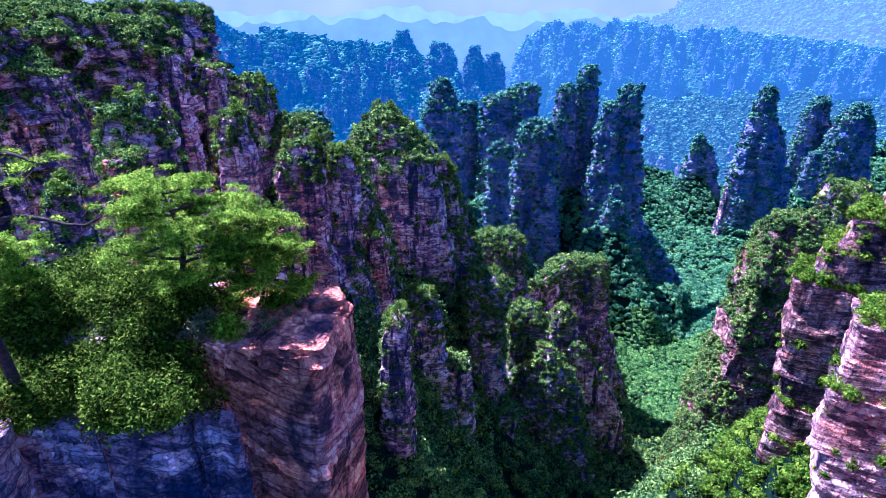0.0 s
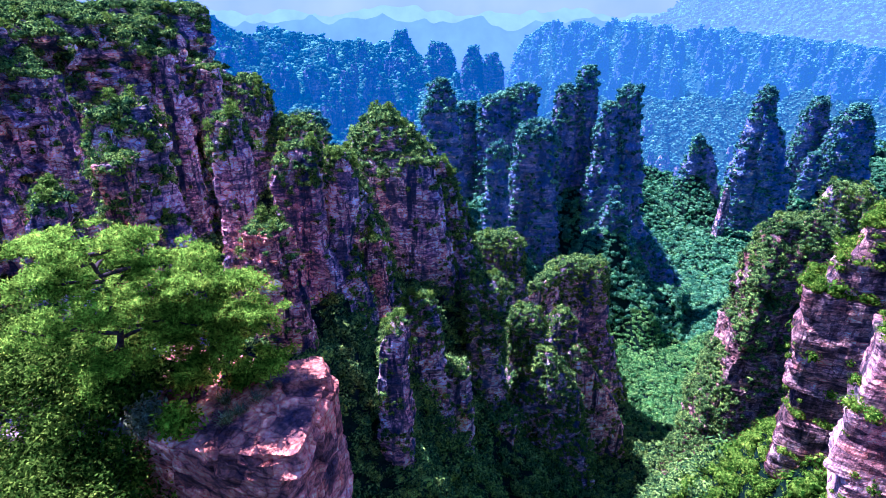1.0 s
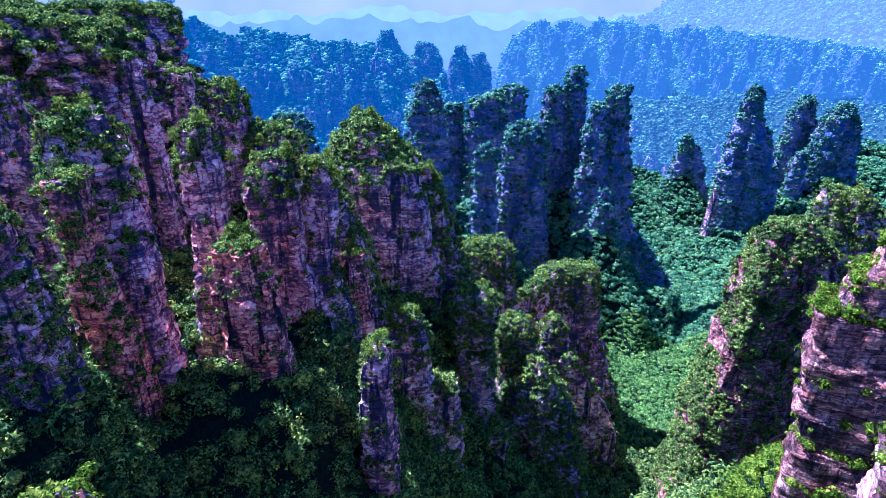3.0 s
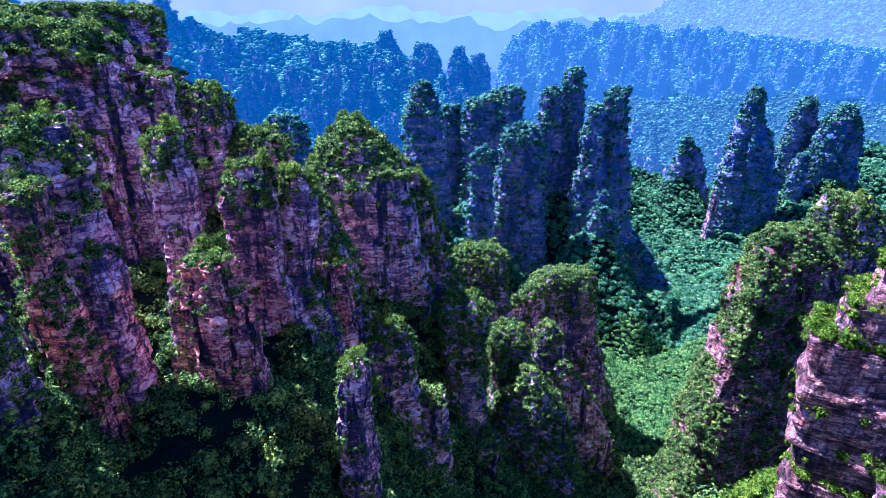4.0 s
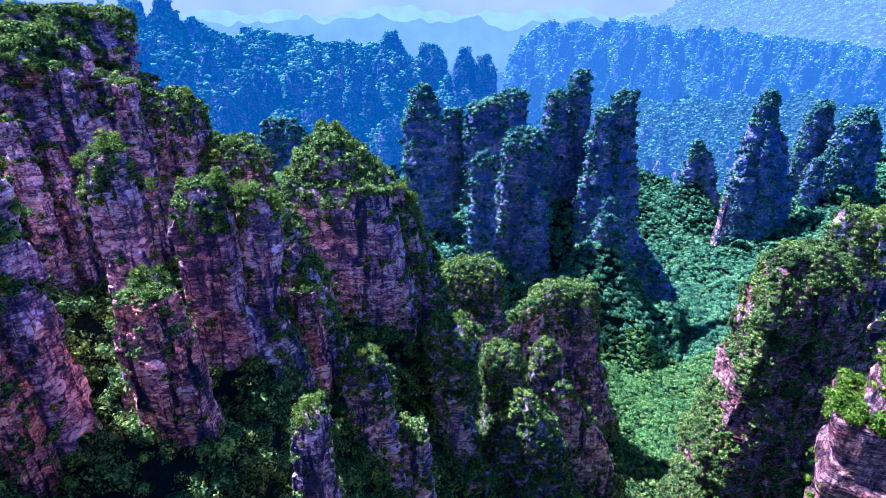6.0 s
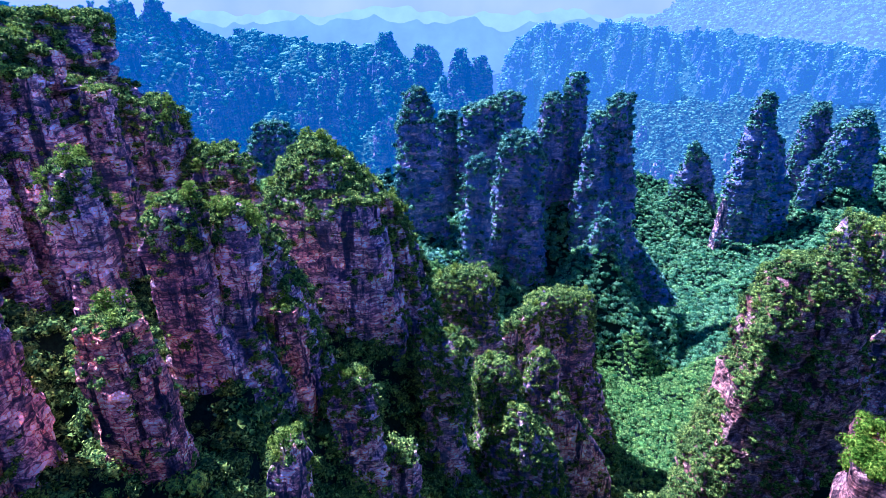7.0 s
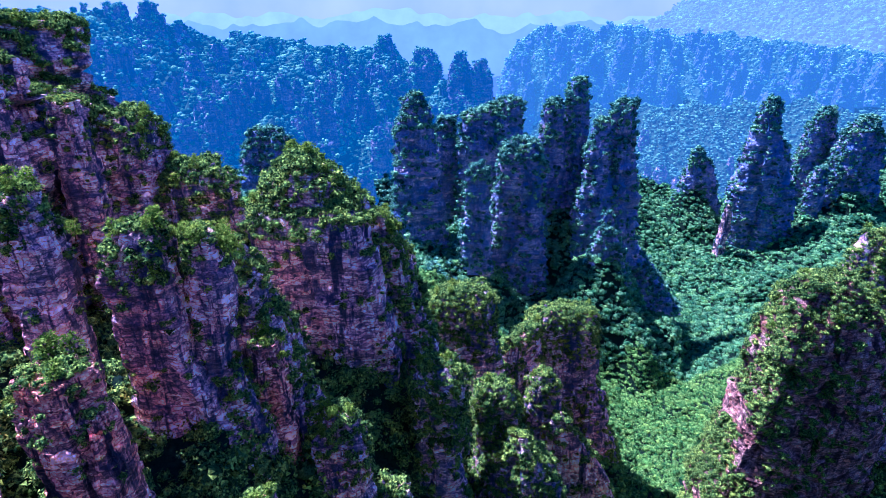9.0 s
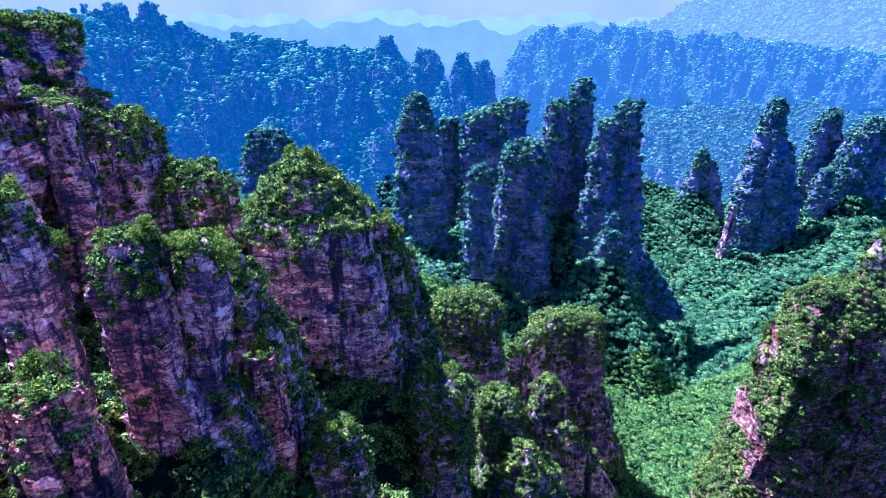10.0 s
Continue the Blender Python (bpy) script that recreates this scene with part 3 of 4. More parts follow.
def sprays(centres, count, spread_xy, spread_z, leaf, r, narrow=1.0):
    """Small leaf blades round each centre, two triangles' worth of folded quad each."""
    n = len(centres) * count
    c = np.repeat(centres, count, 0) + r.normal(size=(n, 3)) * (spread_xy, spread_xy, spread_z)
    nrm = r.normal(size=(n, 3)) + (0, 0, 0.9)
    nrm /= np.linalg.norm(nrm, axis=1)[:, None]
    u = np.cross(nrm, r.normal(size=(n, 3)))
    u /= np.linalg.norm(u, axis=1)[:, None]
    w = np.cross(nrm, u)
    s = leaf * r.uniform(0.6, 1.4, n)[:, None]
    v = np.stack([c - u * s, c - w * s * 0.5 * narrow, c + u * s, c + w * s * 0.5 * narrow], 1).reshape(-1, 3)
    return v, np.arange(4 * n).reshape(-1, 4)


def pine(label, x, y, z, height, reach, seed, limbs=13, lean=(0.1, 0), needles=120, pads_each=24, first=0.28):
    """A mountain pine: a bent trunk, level limbs and flat pads of needles."""
    r = np.random.default_rng(seed)
    tree = tagged(new("pine_tree"), label, "tree")
    tree.location = (x, y, z)
    t = np.linspace(0, 1, 12)
    px = lean[0] * height * t + 0.05 * height * np.sin(t * 5 + seed)
    py = lean[1] * height * t + 0.05 * height * np.cos(t * 4 + seed)
    trunk = np.stack([px, py, height * t], -1)
    v, f = tube(trunk, height * 0.022 * (1 - 0.85 * t) + 0.01, 9)
    link_mesh("trunk", v, f, BARK, tree, True)
    pads = []
    for q in range(limbs):
        at = first + (1.0 - first) * (q + r.uniform(0, 0.6)) / limbs
        at = min(at, 0.99)
        o = np.array([np.interp(at, t, trunk[:, k]) for k in range(3)])
        ang = q * 2.4 + r.uniform(-0.5, 0.5)
        length = reach * (1.05 - 0.62 * at) * r.uniform(0.75, 1.2)
        s = np.linspace(0, 1, 8)
        bend = r.uniform(-0.5, 0.5)
        dx = np.cos(ang + bend * s) * length * s
        dy = np.sin(ang + bend * s) * length * s
        dz = length * (0.10 * s + 0.12 * np.sin(s * 6 + q) * s)
        path = o + np.stack([dx, dy, dz], -1)
        v, f = tube(path, height * 0.010 * (1 - 0.8 * s) + 0.006, 6)
        link_mesh("limb", v, f, BARK, tree, True)
        for k in range(pads_each):
            e = path[int(r.integers(3, 8))]
            pads.append(e + r.normal(size=3) * (0.20 * length, 0.20 * length, 0.06 * length) + (0, 0, 0.08))
    v, f = sprays(np.array(pads), needles, 0.13, 0.055, 0.066, r, 0.6)
    link_mesh("crown", v, f, NEEDLE, tree)
    return tree


def hill_tree(seed, tall):
    """A small crooked tree of the tower tops: a thin trunk with flat tiers of leaves."""
    r = np.random.default_rng(seed)
    tree = tagged(new("tree"), "small yellow-green mountain tree with tiered flat crown", "tree", "trees on the towers")
    t = np.linspace(0, 1, 7)
    path = np.stack([0.12 * tall * np.sin(3 * t + seed), 0.12 * tall * np.cos(2 * t + seed) - 0.12 * tall, tall * t - 0.4], -1)
    v, f = tube(path, 0.035 * tall * (1 - 0.8 * t) + 0.02, 6)
    link_mesh("trunk", v, f, BARK, tree, True)
    cen = []
    for k in range(5):
        at = 0.45 + 0.55 * k / 4
        o = np.array([np.interp(at, t, path[:, q]) for q in range(3)])
        wide = tall * (0.42 - 0.26 * (at - 0.45) / 0.55) * r.uniform(0.8, 1.2)
        a = r.uniform(0, 6.28, 7)
        rad = wide * np.sqrt(r.uniform(0.05, 1, 7))
        cen.append(o + np.stack([np.cos(a) * rad, np.sin(a) * rad, r.normal(size=7) * 0.04 * tall], -1))
    v, f = sprays(np.vstack(cen), 9, 0.085 * tall, 0.03 * tall, 0.055 * tall, r, 1.3)
    link_mesh("crown", v, f, TIER, tree)
    return tree


TREES = [hill_tree(301 + q, 4.2 + 0.7 * q) for q in range(5)]
for q, tree in enumerate(TREES):
    tree.matrix_basis = pose(-150 - 9 * q, 262 - 12 * q, 282)

# ---- rock towers ----
def tower(label, cx, cy, a, b, zb, zt, name="rock_pillar", material=ROCK, leaf=LEAF, spacing=3.2, radius=2.6, lod=2, patchy=0.5, beard=0.6, foot=0.7,
          low=0.42, high=0.72, clump=-0.12, above=-1e9, within=(-1e9, 1e9), side=0.0, full=1e9, trees=0, plants="dark green scrub and small trees on a sandstone tower", **shape):
    """A tower and the plants that hold on to it: in patches on its faces, hanging from its rim, round its foot."""
    v, f = rock_shape(cx, cy, a, b, zb, zt, **shape)
    ob = tagged(link_mesh(name, v, f, material), label, "rock pillar")
    pts = scatter(v, f, spacing, low, high, patchy, beard, foot, shape.get("seed", 1), max(8.0, 0.8 * min(a, b)), clump, above, side, full)
    pts = pts[(pts[:, 0] > within[0]) & (pts[:, 0] < within[1])]
    pts = pts[pts[:, 2] > ground_height(pts[:, 0], pts[:, 1]) + 1]
    if trees:
        high = np.nonzero(pts[:, 2] > zt - 0.12 * (zt - zb))[0]
        chosen = rng.permutation(high)[:trees]
        for i in chosen:
            m = pose(*pts[i], 0, 0, float(rng.uniform(0, 360)))
            copy_thing(TREES[int(rng.integers(0, len(TREES)))], m)
        pts = np.delete(pts, chosen, 0)
    if len(pts):
        cv, cf = crowns(pts, radius * rng.uniform(0.5, 1.35, len(pts)), lod)
        tagged(link_mesh("scrub_cover", cv, cf, leaf, None, True), plants, "scrub", kind="stuff")
    return ob


def crag(label, y, sections, full_below=0.0, **more):
    """A tower given by its sections, from foot to top."""
    lows, highs = min(q[1] for q in sections[1:]), max(q[2] for q in sections[1:])
    deep = sorted(q[3] for q in sections)[len(sections) // 2]
    top = sections[-1][0]
    return tower(label, (lows + highs) / 2, y, (highs - lows) / 2, deep, sections[0][0], top, sections=sections, full=top - full_below if full_below else 1e9, **more)


GREY = "purple-grey bedded sandstone tower with a wooded top"
RED = "reddish sandstone tower with rust-coloured faces and a bushy top"
# left side of the gorge, nearest first
tower("pale rock knob with bright bushes on top", -37.0, 62, 5.0, 4.2, 20, 251.5, seed=18, trees=4, cell=0.7, taper=0.35, flare=0.9, leaf=SHRUB_FAR, lod=1, spacing=2.2, radius=1.3, patchy=0.8, clump=-0.1, above=215)
crag(GREY, 148, ((60, -128, -92, 9), (207, -118, -99, 8), (231, -114, -101, 7), (246, -110, -102, 5)), 90, seed=22, trees=12, cell=1.0, spacing=2.6, radius=1.9, patchy=0.8, beard=0.8, clump=-0.2)
crag(RED, 171, ((100, -112, -96, 7), (150, -108, -93, 7), (188, -106, -92, 6.5), (209, -107, -95, 6), (236, -105, -97, 5), (250, -105, -95.5, 5)), 5, material=ROCK_RED, seed=21, trees=7, cell=0.9,
     p=4.5, rough=0.8, patchy=1.1, beard=0.5, foot=1.2, clump=-0.15, side=1.2, spacing=2.5, radius=1.7)
crag(GREY, 183, ((110, -106, -82, 7), (199, -100, -90, 6), (217, -99, -88, 6), (225, -98, -91, 4)), 4, seed=17, trees=3, cell=0.9, patchy=0.5, spacing=2.5, radius=1.6)
crag("dark wooded crag below the cliffs", 187, ((120, -125, -92, 12), (225, -118, -95, 10), (250, -114, -93, 8), (262, -108, -97, 5)), 22, seed=16, trees=12, cell=1.2, patchy=0.8, beard=0.9, clump=-0.2, radius=2.4)
crag(GREY, 182, ((60, -34, -2, 10), (110, -27, -10, 7), (150, -26, -12, 6.5), (175, -24, -12, 6), (186, -20, -14, 3.5)), 5, seed=23, trees=5, cell=0.9, spacing=2.4, radius=1.5, patchy=0.7, clump=-0.1, side=1.1, rough=0.8)
tower(RED, -63.5, 191, 8.5, 8, 140, 219, material=ROCK_RED, seed=24, trees=6, rot=-20, cell=0.7, flare=0.05, taper=-0.05, p=5, spacing=2.4, radius=1.4, rough=0.8, patchy=0.1, beard=0.1, crown=0.06, crag=0.1)
tower(RED, -56.5, 188, 6.5, 7, 140, 209, material=ROCK_RED, seed=20, cell=0.7, flare=0.1, p=5, rough=0.8, patchy=0.1, beard=0.2, spacing=2.4, radius=1.4)
crag(GREY, 233, ((120, -75, -30, 12), (160, -72, -35, 11), (181, -71, -46, 9), (193, -72, -50, 9), (223, -72, -52, 9), (232, -68, -52, 8), (238, -64, -55, 5)), 15, seed=26, trees=16, cell=0.85, p=4.5, rough=0.75,
     patchy=0.4, beard=0.2, foot=0.9, clump=0.12, spacing=2.6, radius=1.8)
crag(GREY, 238, ((150, -54, -38, 8), (192, -52, -41, 7), (221, -50, -36.5, 7), (234, -49, -41, 5)), 7, seed=27, trees=7, cell=0.85, p=5, rough=0.8, patchy=0.6, beard=0.4, foot=1.0, clump=0.0, spacing=2.6, radius=1.7)
crag(GREY, 222, ((120, -102, -74, 9), (208, -92, -77, 8), (240, -91, -75, 7.5), (252, -88, -78, 5.5)), 10, seed=25, trees=12, cell=0.9, p=4, rough=0.9, patchy=0.7, beard=0.4, foot=1.0, clump=0.0, spacing=2.6, radius=1.8)
crag("mossy rock ledge with bright bushes", 236, ((130, -56, -30, 9), (176, -54, -36, 7), (187, -50, -39, 5)), 12, seed=19, trees=8, cell=1.0, spacing=2.4, radius=1.7)
tower(RED, -32, 244, 6.0, 6, 110, 190, material=ROCK_RED, seed=28, trees=6, cell=0.8, flare=0.4, p=4.5, rough=0.8, spacing=2.6, radius=1.5, patchy=0.2, side=0.7)
crag("wooded rib of rock between two towers", 262, ((120, -56, -20, 16), (180, -54, -28, 12), (205, -52, -36, 9), (217, -48, -41, 5)), 60, seed=15, trees=8, cell=1.3, patchy=0.9, beard=0.9, clump=-0.3, radius=2.2)
crag(GREY, 246, ((60, -30, 8, 12), (126, -21, 0, 9), (147, -22, 0, 8), (157, -16, -6, 5)), 18, seed=29, trees=9, cell=0.9, p=4, patchy=0.7, foot=1.2, clump=-0.15, spacing=2.6, radius=1.8)
crag(GREY, 322, ((100, -52, 9, 22), (150, -46, 6, 23), (190, -56, 1, 24), (206, -57, -3, 23), (212, -53, -8, 19)), 7, seed=30, cell=1.0, p=5, blocks=8, patchy=0.3, beard=0.25, foot=0.8, clump=0.16, rough=0.5, crag=0.12,
     trees=10, spacing=2.8, radius=2.2)
crag("wooded summit block of a broad sandstone tower", 324, ((190, -54, -12, 19), (207, -54, -13, 18), (222, -51, -17, 16), (230, -44, -25, 10)), 30, seed=31, trees=16, cell=1.4, spacing=2.7, radius=2.6, dome=0.2, rough=0.6)
crag("wooded rib of rock beside a broad tower", 330, ((60, -10, 48, 14), (120, -5, 30, 12), (150, -4, 19, 10), (185, -6, 9, 9), (203, -8, 2, 6)), 150, seed=14, trees=10, cell=1.5, patchy=0.9, beard=1.0, clump=-0.3, radius=2.4)
crag("wooded hump of rock below the cliffs", 342, ((120, -112, -62, 16), (190, -106, -66, 15), (214, -103, -71, 13), (223, -96, -78, 8)), 26, seed=34, trees=14, cell=1.4, patchy=0.7, clump=-0.2, radius=2.5)
crag("wooded rock shoulder between the towers", 300, ((110, -92, -50, 14), (180, -84, -58, 11), (204, -80, -66, 7)), 40, seed=13, trees=12, cell=1.3, patchy=0.8, clump=-0.2, radius=2.3)
massif = tower("long sandstone cliff massif with streaked walls and a wooded plateau", -217, 283, 60, 98, 110, 281, name="cliff_massif", seed=32, trees=40, rot=-32, cell=1.5, p=5,
      taper=0.03, flare=0.15, blocks=15, rough=1.25, spacing=3.3, radius=2.6, dome=0.12, crown=0.05, crag=0.1, patchy=1.3, clump=-0.3, above=140, within=(-240, 0), full=281)
crag(GREY, 343, ((110, -142, -100, 20), (200, -138, -104, 18), (236, -135, -106, 15), (246, -130, -110, 9)), 12, seed=33, trees=10, cell=1.3, p=4, rough=0.8, patchy=0.3, clump=0.0)


def buttress(owner, name, x, y, a, b, zb, zt, seed, **shape):
    """A column of rock that stands out of a wall: a part of it."""
    v, f = rock_shape(x, y, a, b, zb, zt, seed=seed, cell=1.2, p=4, flare=0.1, taper=0.08, **shape)
    ob = link_mesh(name, v, f, owner.data.materials[0], owner)
    pts = scatter(v, f, 3.0, 0.22, 0.55, 0.4, 0.4, 0.1, seed, 9.0, 0.0, zb + 30)
    if len(pts):
        cv, cf = crowns(pts, 1.9 * rng.uniform(0.5, 1.35, len(pts)), 2)
        tagged(link_mesh("scrub_cover", cv, cf, LEAF, None, True), "dark green scrub on a column of the cliff", "scrub", kind="stuff")
    return ob


for x, y, a, zt, seed in ((-143, 265, 4.2, 252, 1), (-136, 291, 8, 268, 2), (-165, 243, 8.5, 264, 3), (-182, 218, 9.5, 272, 4), (-124, 313, 7.5, 258, 5), (-155, 256, 5, 243, 6), (-142, 280, 5, 238, 7), (-192, 196, 10, 258, 8)):
    buttress(massif, "buttress", x, y, a, a * 0.9, 140, zt, 200 + seed)
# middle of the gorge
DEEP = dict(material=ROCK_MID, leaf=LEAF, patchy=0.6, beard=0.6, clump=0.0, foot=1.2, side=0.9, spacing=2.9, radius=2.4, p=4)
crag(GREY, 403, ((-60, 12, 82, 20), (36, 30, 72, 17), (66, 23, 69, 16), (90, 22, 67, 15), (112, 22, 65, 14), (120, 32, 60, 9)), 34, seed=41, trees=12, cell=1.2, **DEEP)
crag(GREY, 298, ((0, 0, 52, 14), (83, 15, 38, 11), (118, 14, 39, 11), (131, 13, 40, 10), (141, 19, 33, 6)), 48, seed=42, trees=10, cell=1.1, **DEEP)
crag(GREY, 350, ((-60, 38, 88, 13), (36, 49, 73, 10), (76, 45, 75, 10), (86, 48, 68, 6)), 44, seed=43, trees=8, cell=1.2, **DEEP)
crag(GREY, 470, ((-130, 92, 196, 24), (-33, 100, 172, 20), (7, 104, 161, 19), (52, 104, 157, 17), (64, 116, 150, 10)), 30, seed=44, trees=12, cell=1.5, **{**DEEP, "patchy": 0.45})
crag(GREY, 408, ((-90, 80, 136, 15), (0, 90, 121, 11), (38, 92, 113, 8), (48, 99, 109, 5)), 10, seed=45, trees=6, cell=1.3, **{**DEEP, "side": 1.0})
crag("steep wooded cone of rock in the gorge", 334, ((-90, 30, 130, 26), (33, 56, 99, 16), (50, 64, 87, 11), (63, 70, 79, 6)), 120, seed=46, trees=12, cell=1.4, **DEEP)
tower(GREY, -2, 529, 9, 8, 0, 92, seed=47, cell=1.7, lod=2)
tower("wooded saddle of rock between two towers", 90, 441, 29, 9, -90, 62, name="rock_fin", seed=40, rot=40, cell=1.9, patchy=0.8, beard=1.0, clump=-0.3, side=0.8)
tower("wooded rock rib falling to the valley", 136, 393, 33, 9, -120, -8, name="rock_fin", seed=48, cell=1.8, tilt=(-1.5, 0), patchy=0.7, beard=0.9, foot=0.9)
tower("wooded rock knoll in the gorge", 40, 284, 11, 10, -90, 48, seed=49, cell=1.8, patchy=0.7, beard=0.9, clump=-0.2)
tower("wooded rock knoll in the gorge", 9, 252, 10, 9, -20, 112, seed=50, cell=1.6, patchy=0.7, beard=0.9, clump=-0.2)
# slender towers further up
FAR = dict(material=ROCK_HAZED, lod=3, spacing=4.8, radius=4.4, blocks=6, leaf=LEAF_HAZED, side=1.0, patchy=0.4, beard=0.6, foot=0.9, clump=0.05, p=3.2, rough=1.7, crag=0.2, bed=2.4)
SLIM = "slender sandstone tower with a shaggy wooded top"
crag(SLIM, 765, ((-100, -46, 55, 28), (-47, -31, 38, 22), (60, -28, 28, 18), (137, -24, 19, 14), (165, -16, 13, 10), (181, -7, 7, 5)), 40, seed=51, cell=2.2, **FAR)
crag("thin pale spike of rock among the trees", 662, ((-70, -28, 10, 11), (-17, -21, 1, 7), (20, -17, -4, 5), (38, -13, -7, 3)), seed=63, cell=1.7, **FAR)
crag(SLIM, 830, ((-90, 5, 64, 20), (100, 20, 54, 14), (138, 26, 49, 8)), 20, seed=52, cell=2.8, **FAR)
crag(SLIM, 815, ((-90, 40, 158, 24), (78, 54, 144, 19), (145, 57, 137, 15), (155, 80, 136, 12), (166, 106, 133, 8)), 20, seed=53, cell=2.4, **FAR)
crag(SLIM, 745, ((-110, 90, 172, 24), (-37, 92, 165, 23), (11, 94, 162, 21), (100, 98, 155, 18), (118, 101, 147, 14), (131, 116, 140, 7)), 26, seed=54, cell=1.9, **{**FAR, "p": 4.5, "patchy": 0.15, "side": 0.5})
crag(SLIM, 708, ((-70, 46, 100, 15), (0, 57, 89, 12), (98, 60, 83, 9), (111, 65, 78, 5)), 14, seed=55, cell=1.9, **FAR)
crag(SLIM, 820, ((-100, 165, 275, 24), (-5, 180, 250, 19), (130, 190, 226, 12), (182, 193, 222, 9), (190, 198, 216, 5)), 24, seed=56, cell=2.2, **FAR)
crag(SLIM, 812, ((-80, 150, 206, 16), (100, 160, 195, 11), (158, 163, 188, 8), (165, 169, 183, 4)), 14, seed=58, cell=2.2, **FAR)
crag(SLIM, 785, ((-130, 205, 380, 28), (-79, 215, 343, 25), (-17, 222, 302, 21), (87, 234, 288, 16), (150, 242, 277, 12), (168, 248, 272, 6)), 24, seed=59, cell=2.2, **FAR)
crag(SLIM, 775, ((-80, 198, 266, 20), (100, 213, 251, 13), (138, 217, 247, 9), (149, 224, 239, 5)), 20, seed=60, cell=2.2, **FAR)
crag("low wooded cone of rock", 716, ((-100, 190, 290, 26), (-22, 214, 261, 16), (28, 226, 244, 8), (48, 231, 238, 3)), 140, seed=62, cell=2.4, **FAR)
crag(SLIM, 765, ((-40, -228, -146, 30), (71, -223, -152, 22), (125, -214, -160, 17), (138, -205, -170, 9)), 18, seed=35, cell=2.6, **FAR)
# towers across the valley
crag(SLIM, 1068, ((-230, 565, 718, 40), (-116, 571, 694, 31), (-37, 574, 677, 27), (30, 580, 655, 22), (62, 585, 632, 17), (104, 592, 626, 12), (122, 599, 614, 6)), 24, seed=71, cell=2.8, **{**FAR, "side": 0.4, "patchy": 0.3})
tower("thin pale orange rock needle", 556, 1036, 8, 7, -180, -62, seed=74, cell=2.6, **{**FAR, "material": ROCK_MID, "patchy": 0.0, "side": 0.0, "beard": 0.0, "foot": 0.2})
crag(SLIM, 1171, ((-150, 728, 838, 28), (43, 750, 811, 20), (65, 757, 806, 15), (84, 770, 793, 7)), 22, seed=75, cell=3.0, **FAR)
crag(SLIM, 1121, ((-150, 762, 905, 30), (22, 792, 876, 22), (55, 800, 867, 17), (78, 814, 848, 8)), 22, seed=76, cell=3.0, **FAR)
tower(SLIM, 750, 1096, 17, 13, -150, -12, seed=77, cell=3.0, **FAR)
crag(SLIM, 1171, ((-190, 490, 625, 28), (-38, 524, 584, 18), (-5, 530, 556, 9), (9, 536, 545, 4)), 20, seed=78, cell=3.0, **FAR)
# right side
fin = crag("dark fin of bedded sandstone with a bushy crest", 350, ((-130, 186, 320, 34), (12, 206, 297, 28), (77, 214, 283, 26), (116, 217, 275, 23), (140, 221, 266, 17), (155, 227, 252, 8)), 20, name="rock_fin", material=ROCK_SPUR,
           spacing=2.8, radius=2.1, seed=81, trees=18, cell=1.3, p=4, patchy=0.1, beard=0.2, clump=0.2, foot=0.1, side=2.5, rough=0.8)
fin_behind = crag("dark fin of bedded sandstone with a bushy crest", 375, ((-40, 232, 350, 28), (116, 272, 330, 22), (151, 270, 312, 17), (170, 277, 300, 9)), 40, name="rock_fin", seed=82, trees=12, cell=1.5, within=(0, 330), spacing=2.9, radius=2.3)
for owner, spots in ((fin, ((240, 329, 8, 66), (262, 328, 9, 96), (252, 331, 6, 118))), (fin_behind, ((296, 358, 8, 138),))):
    for q, (x, y, a, zt) in enumerate(spots):
        buttress(owner, "buttress", x, y, a, a * 0.7, zt - 130, zt, 240 + q + int(x), rough=0.7, bed=1.8)


def spur(label, cx, cy, rot, sections, deep, thick, material, seed, cell, spacing, radius, crest, edge):
    """A spur of thick tilted beds, slab upon slab, with bushes on their ledges. sections: heights with the left and right end."""
    r = np.random.default_rng(seed)
    owner = tagged(new("rock_spur"), label, "rock spur")
    hs, lefts, rights = np.array(sections, float).T
    c, sn = math.cos(radians(rot)), math.sin(radians(rot))
    spots, z, q = [], hs[0], 0
    while z < hs[-1] - 2:
        top = min(z + (thick * r.uniform(0.6, 1.5) if q else hs[1] - hs[0]), hs[-1])
        lo, hi = np.interp((z + top) / 2, hs, lefts) + r.normal() * 0.012 * deep, np.interp((z + top) / 2, hs, rights)
        half, mid = (hi - lo) / 2, (hi + lo) / 2
        d = deep * r.uniform(0.96, 1.04) * (1 - 0.35 * smooth(top, hs[-1] - 20, hs[-1]))
        v, f = rock_shape(cx + mid * c, cy + mid * sn, half, d, z - 0.9, top, rot=rot + r.uniform(-2, 2), p=10, taper=0.0, flare=0.0, crown=0.0, bed=1.0, rough=0.6, cap_rough=0.5, crag=0.12,
                          dome=0.02, tilt=(0.03, 0.0), cell=cell, seed=seed + q, blocks=11, dip=0.12)
        link_mesh("slab" if q else "foot", v, f, material, owner)
        pts = scatter(v, f, spacing, 0.5, 0.75, 0.35, 0.2, 0.0, seed + q, 7.0, 0.05, max(165.0, z - 1), 0.0, crest)
        spots.append(pts[(pts[:, 0] < edge) & ((pts[:, 2] > crest - 5) | (rng.uniform(size=len(pts)) < 0.8))])
        z, q = top, q + 1
    pts = np.vstack(spots)
    cv, cf = crowns(pts, radius * rng.lognormal(0.0, 0.35, len(pts)), 1)
    tagged(link_mesh("scrub_cover", cv, cf, SHRUB_FAR, None, True), "bright green bushes on a rock spur", "scrub", kind="stuff")


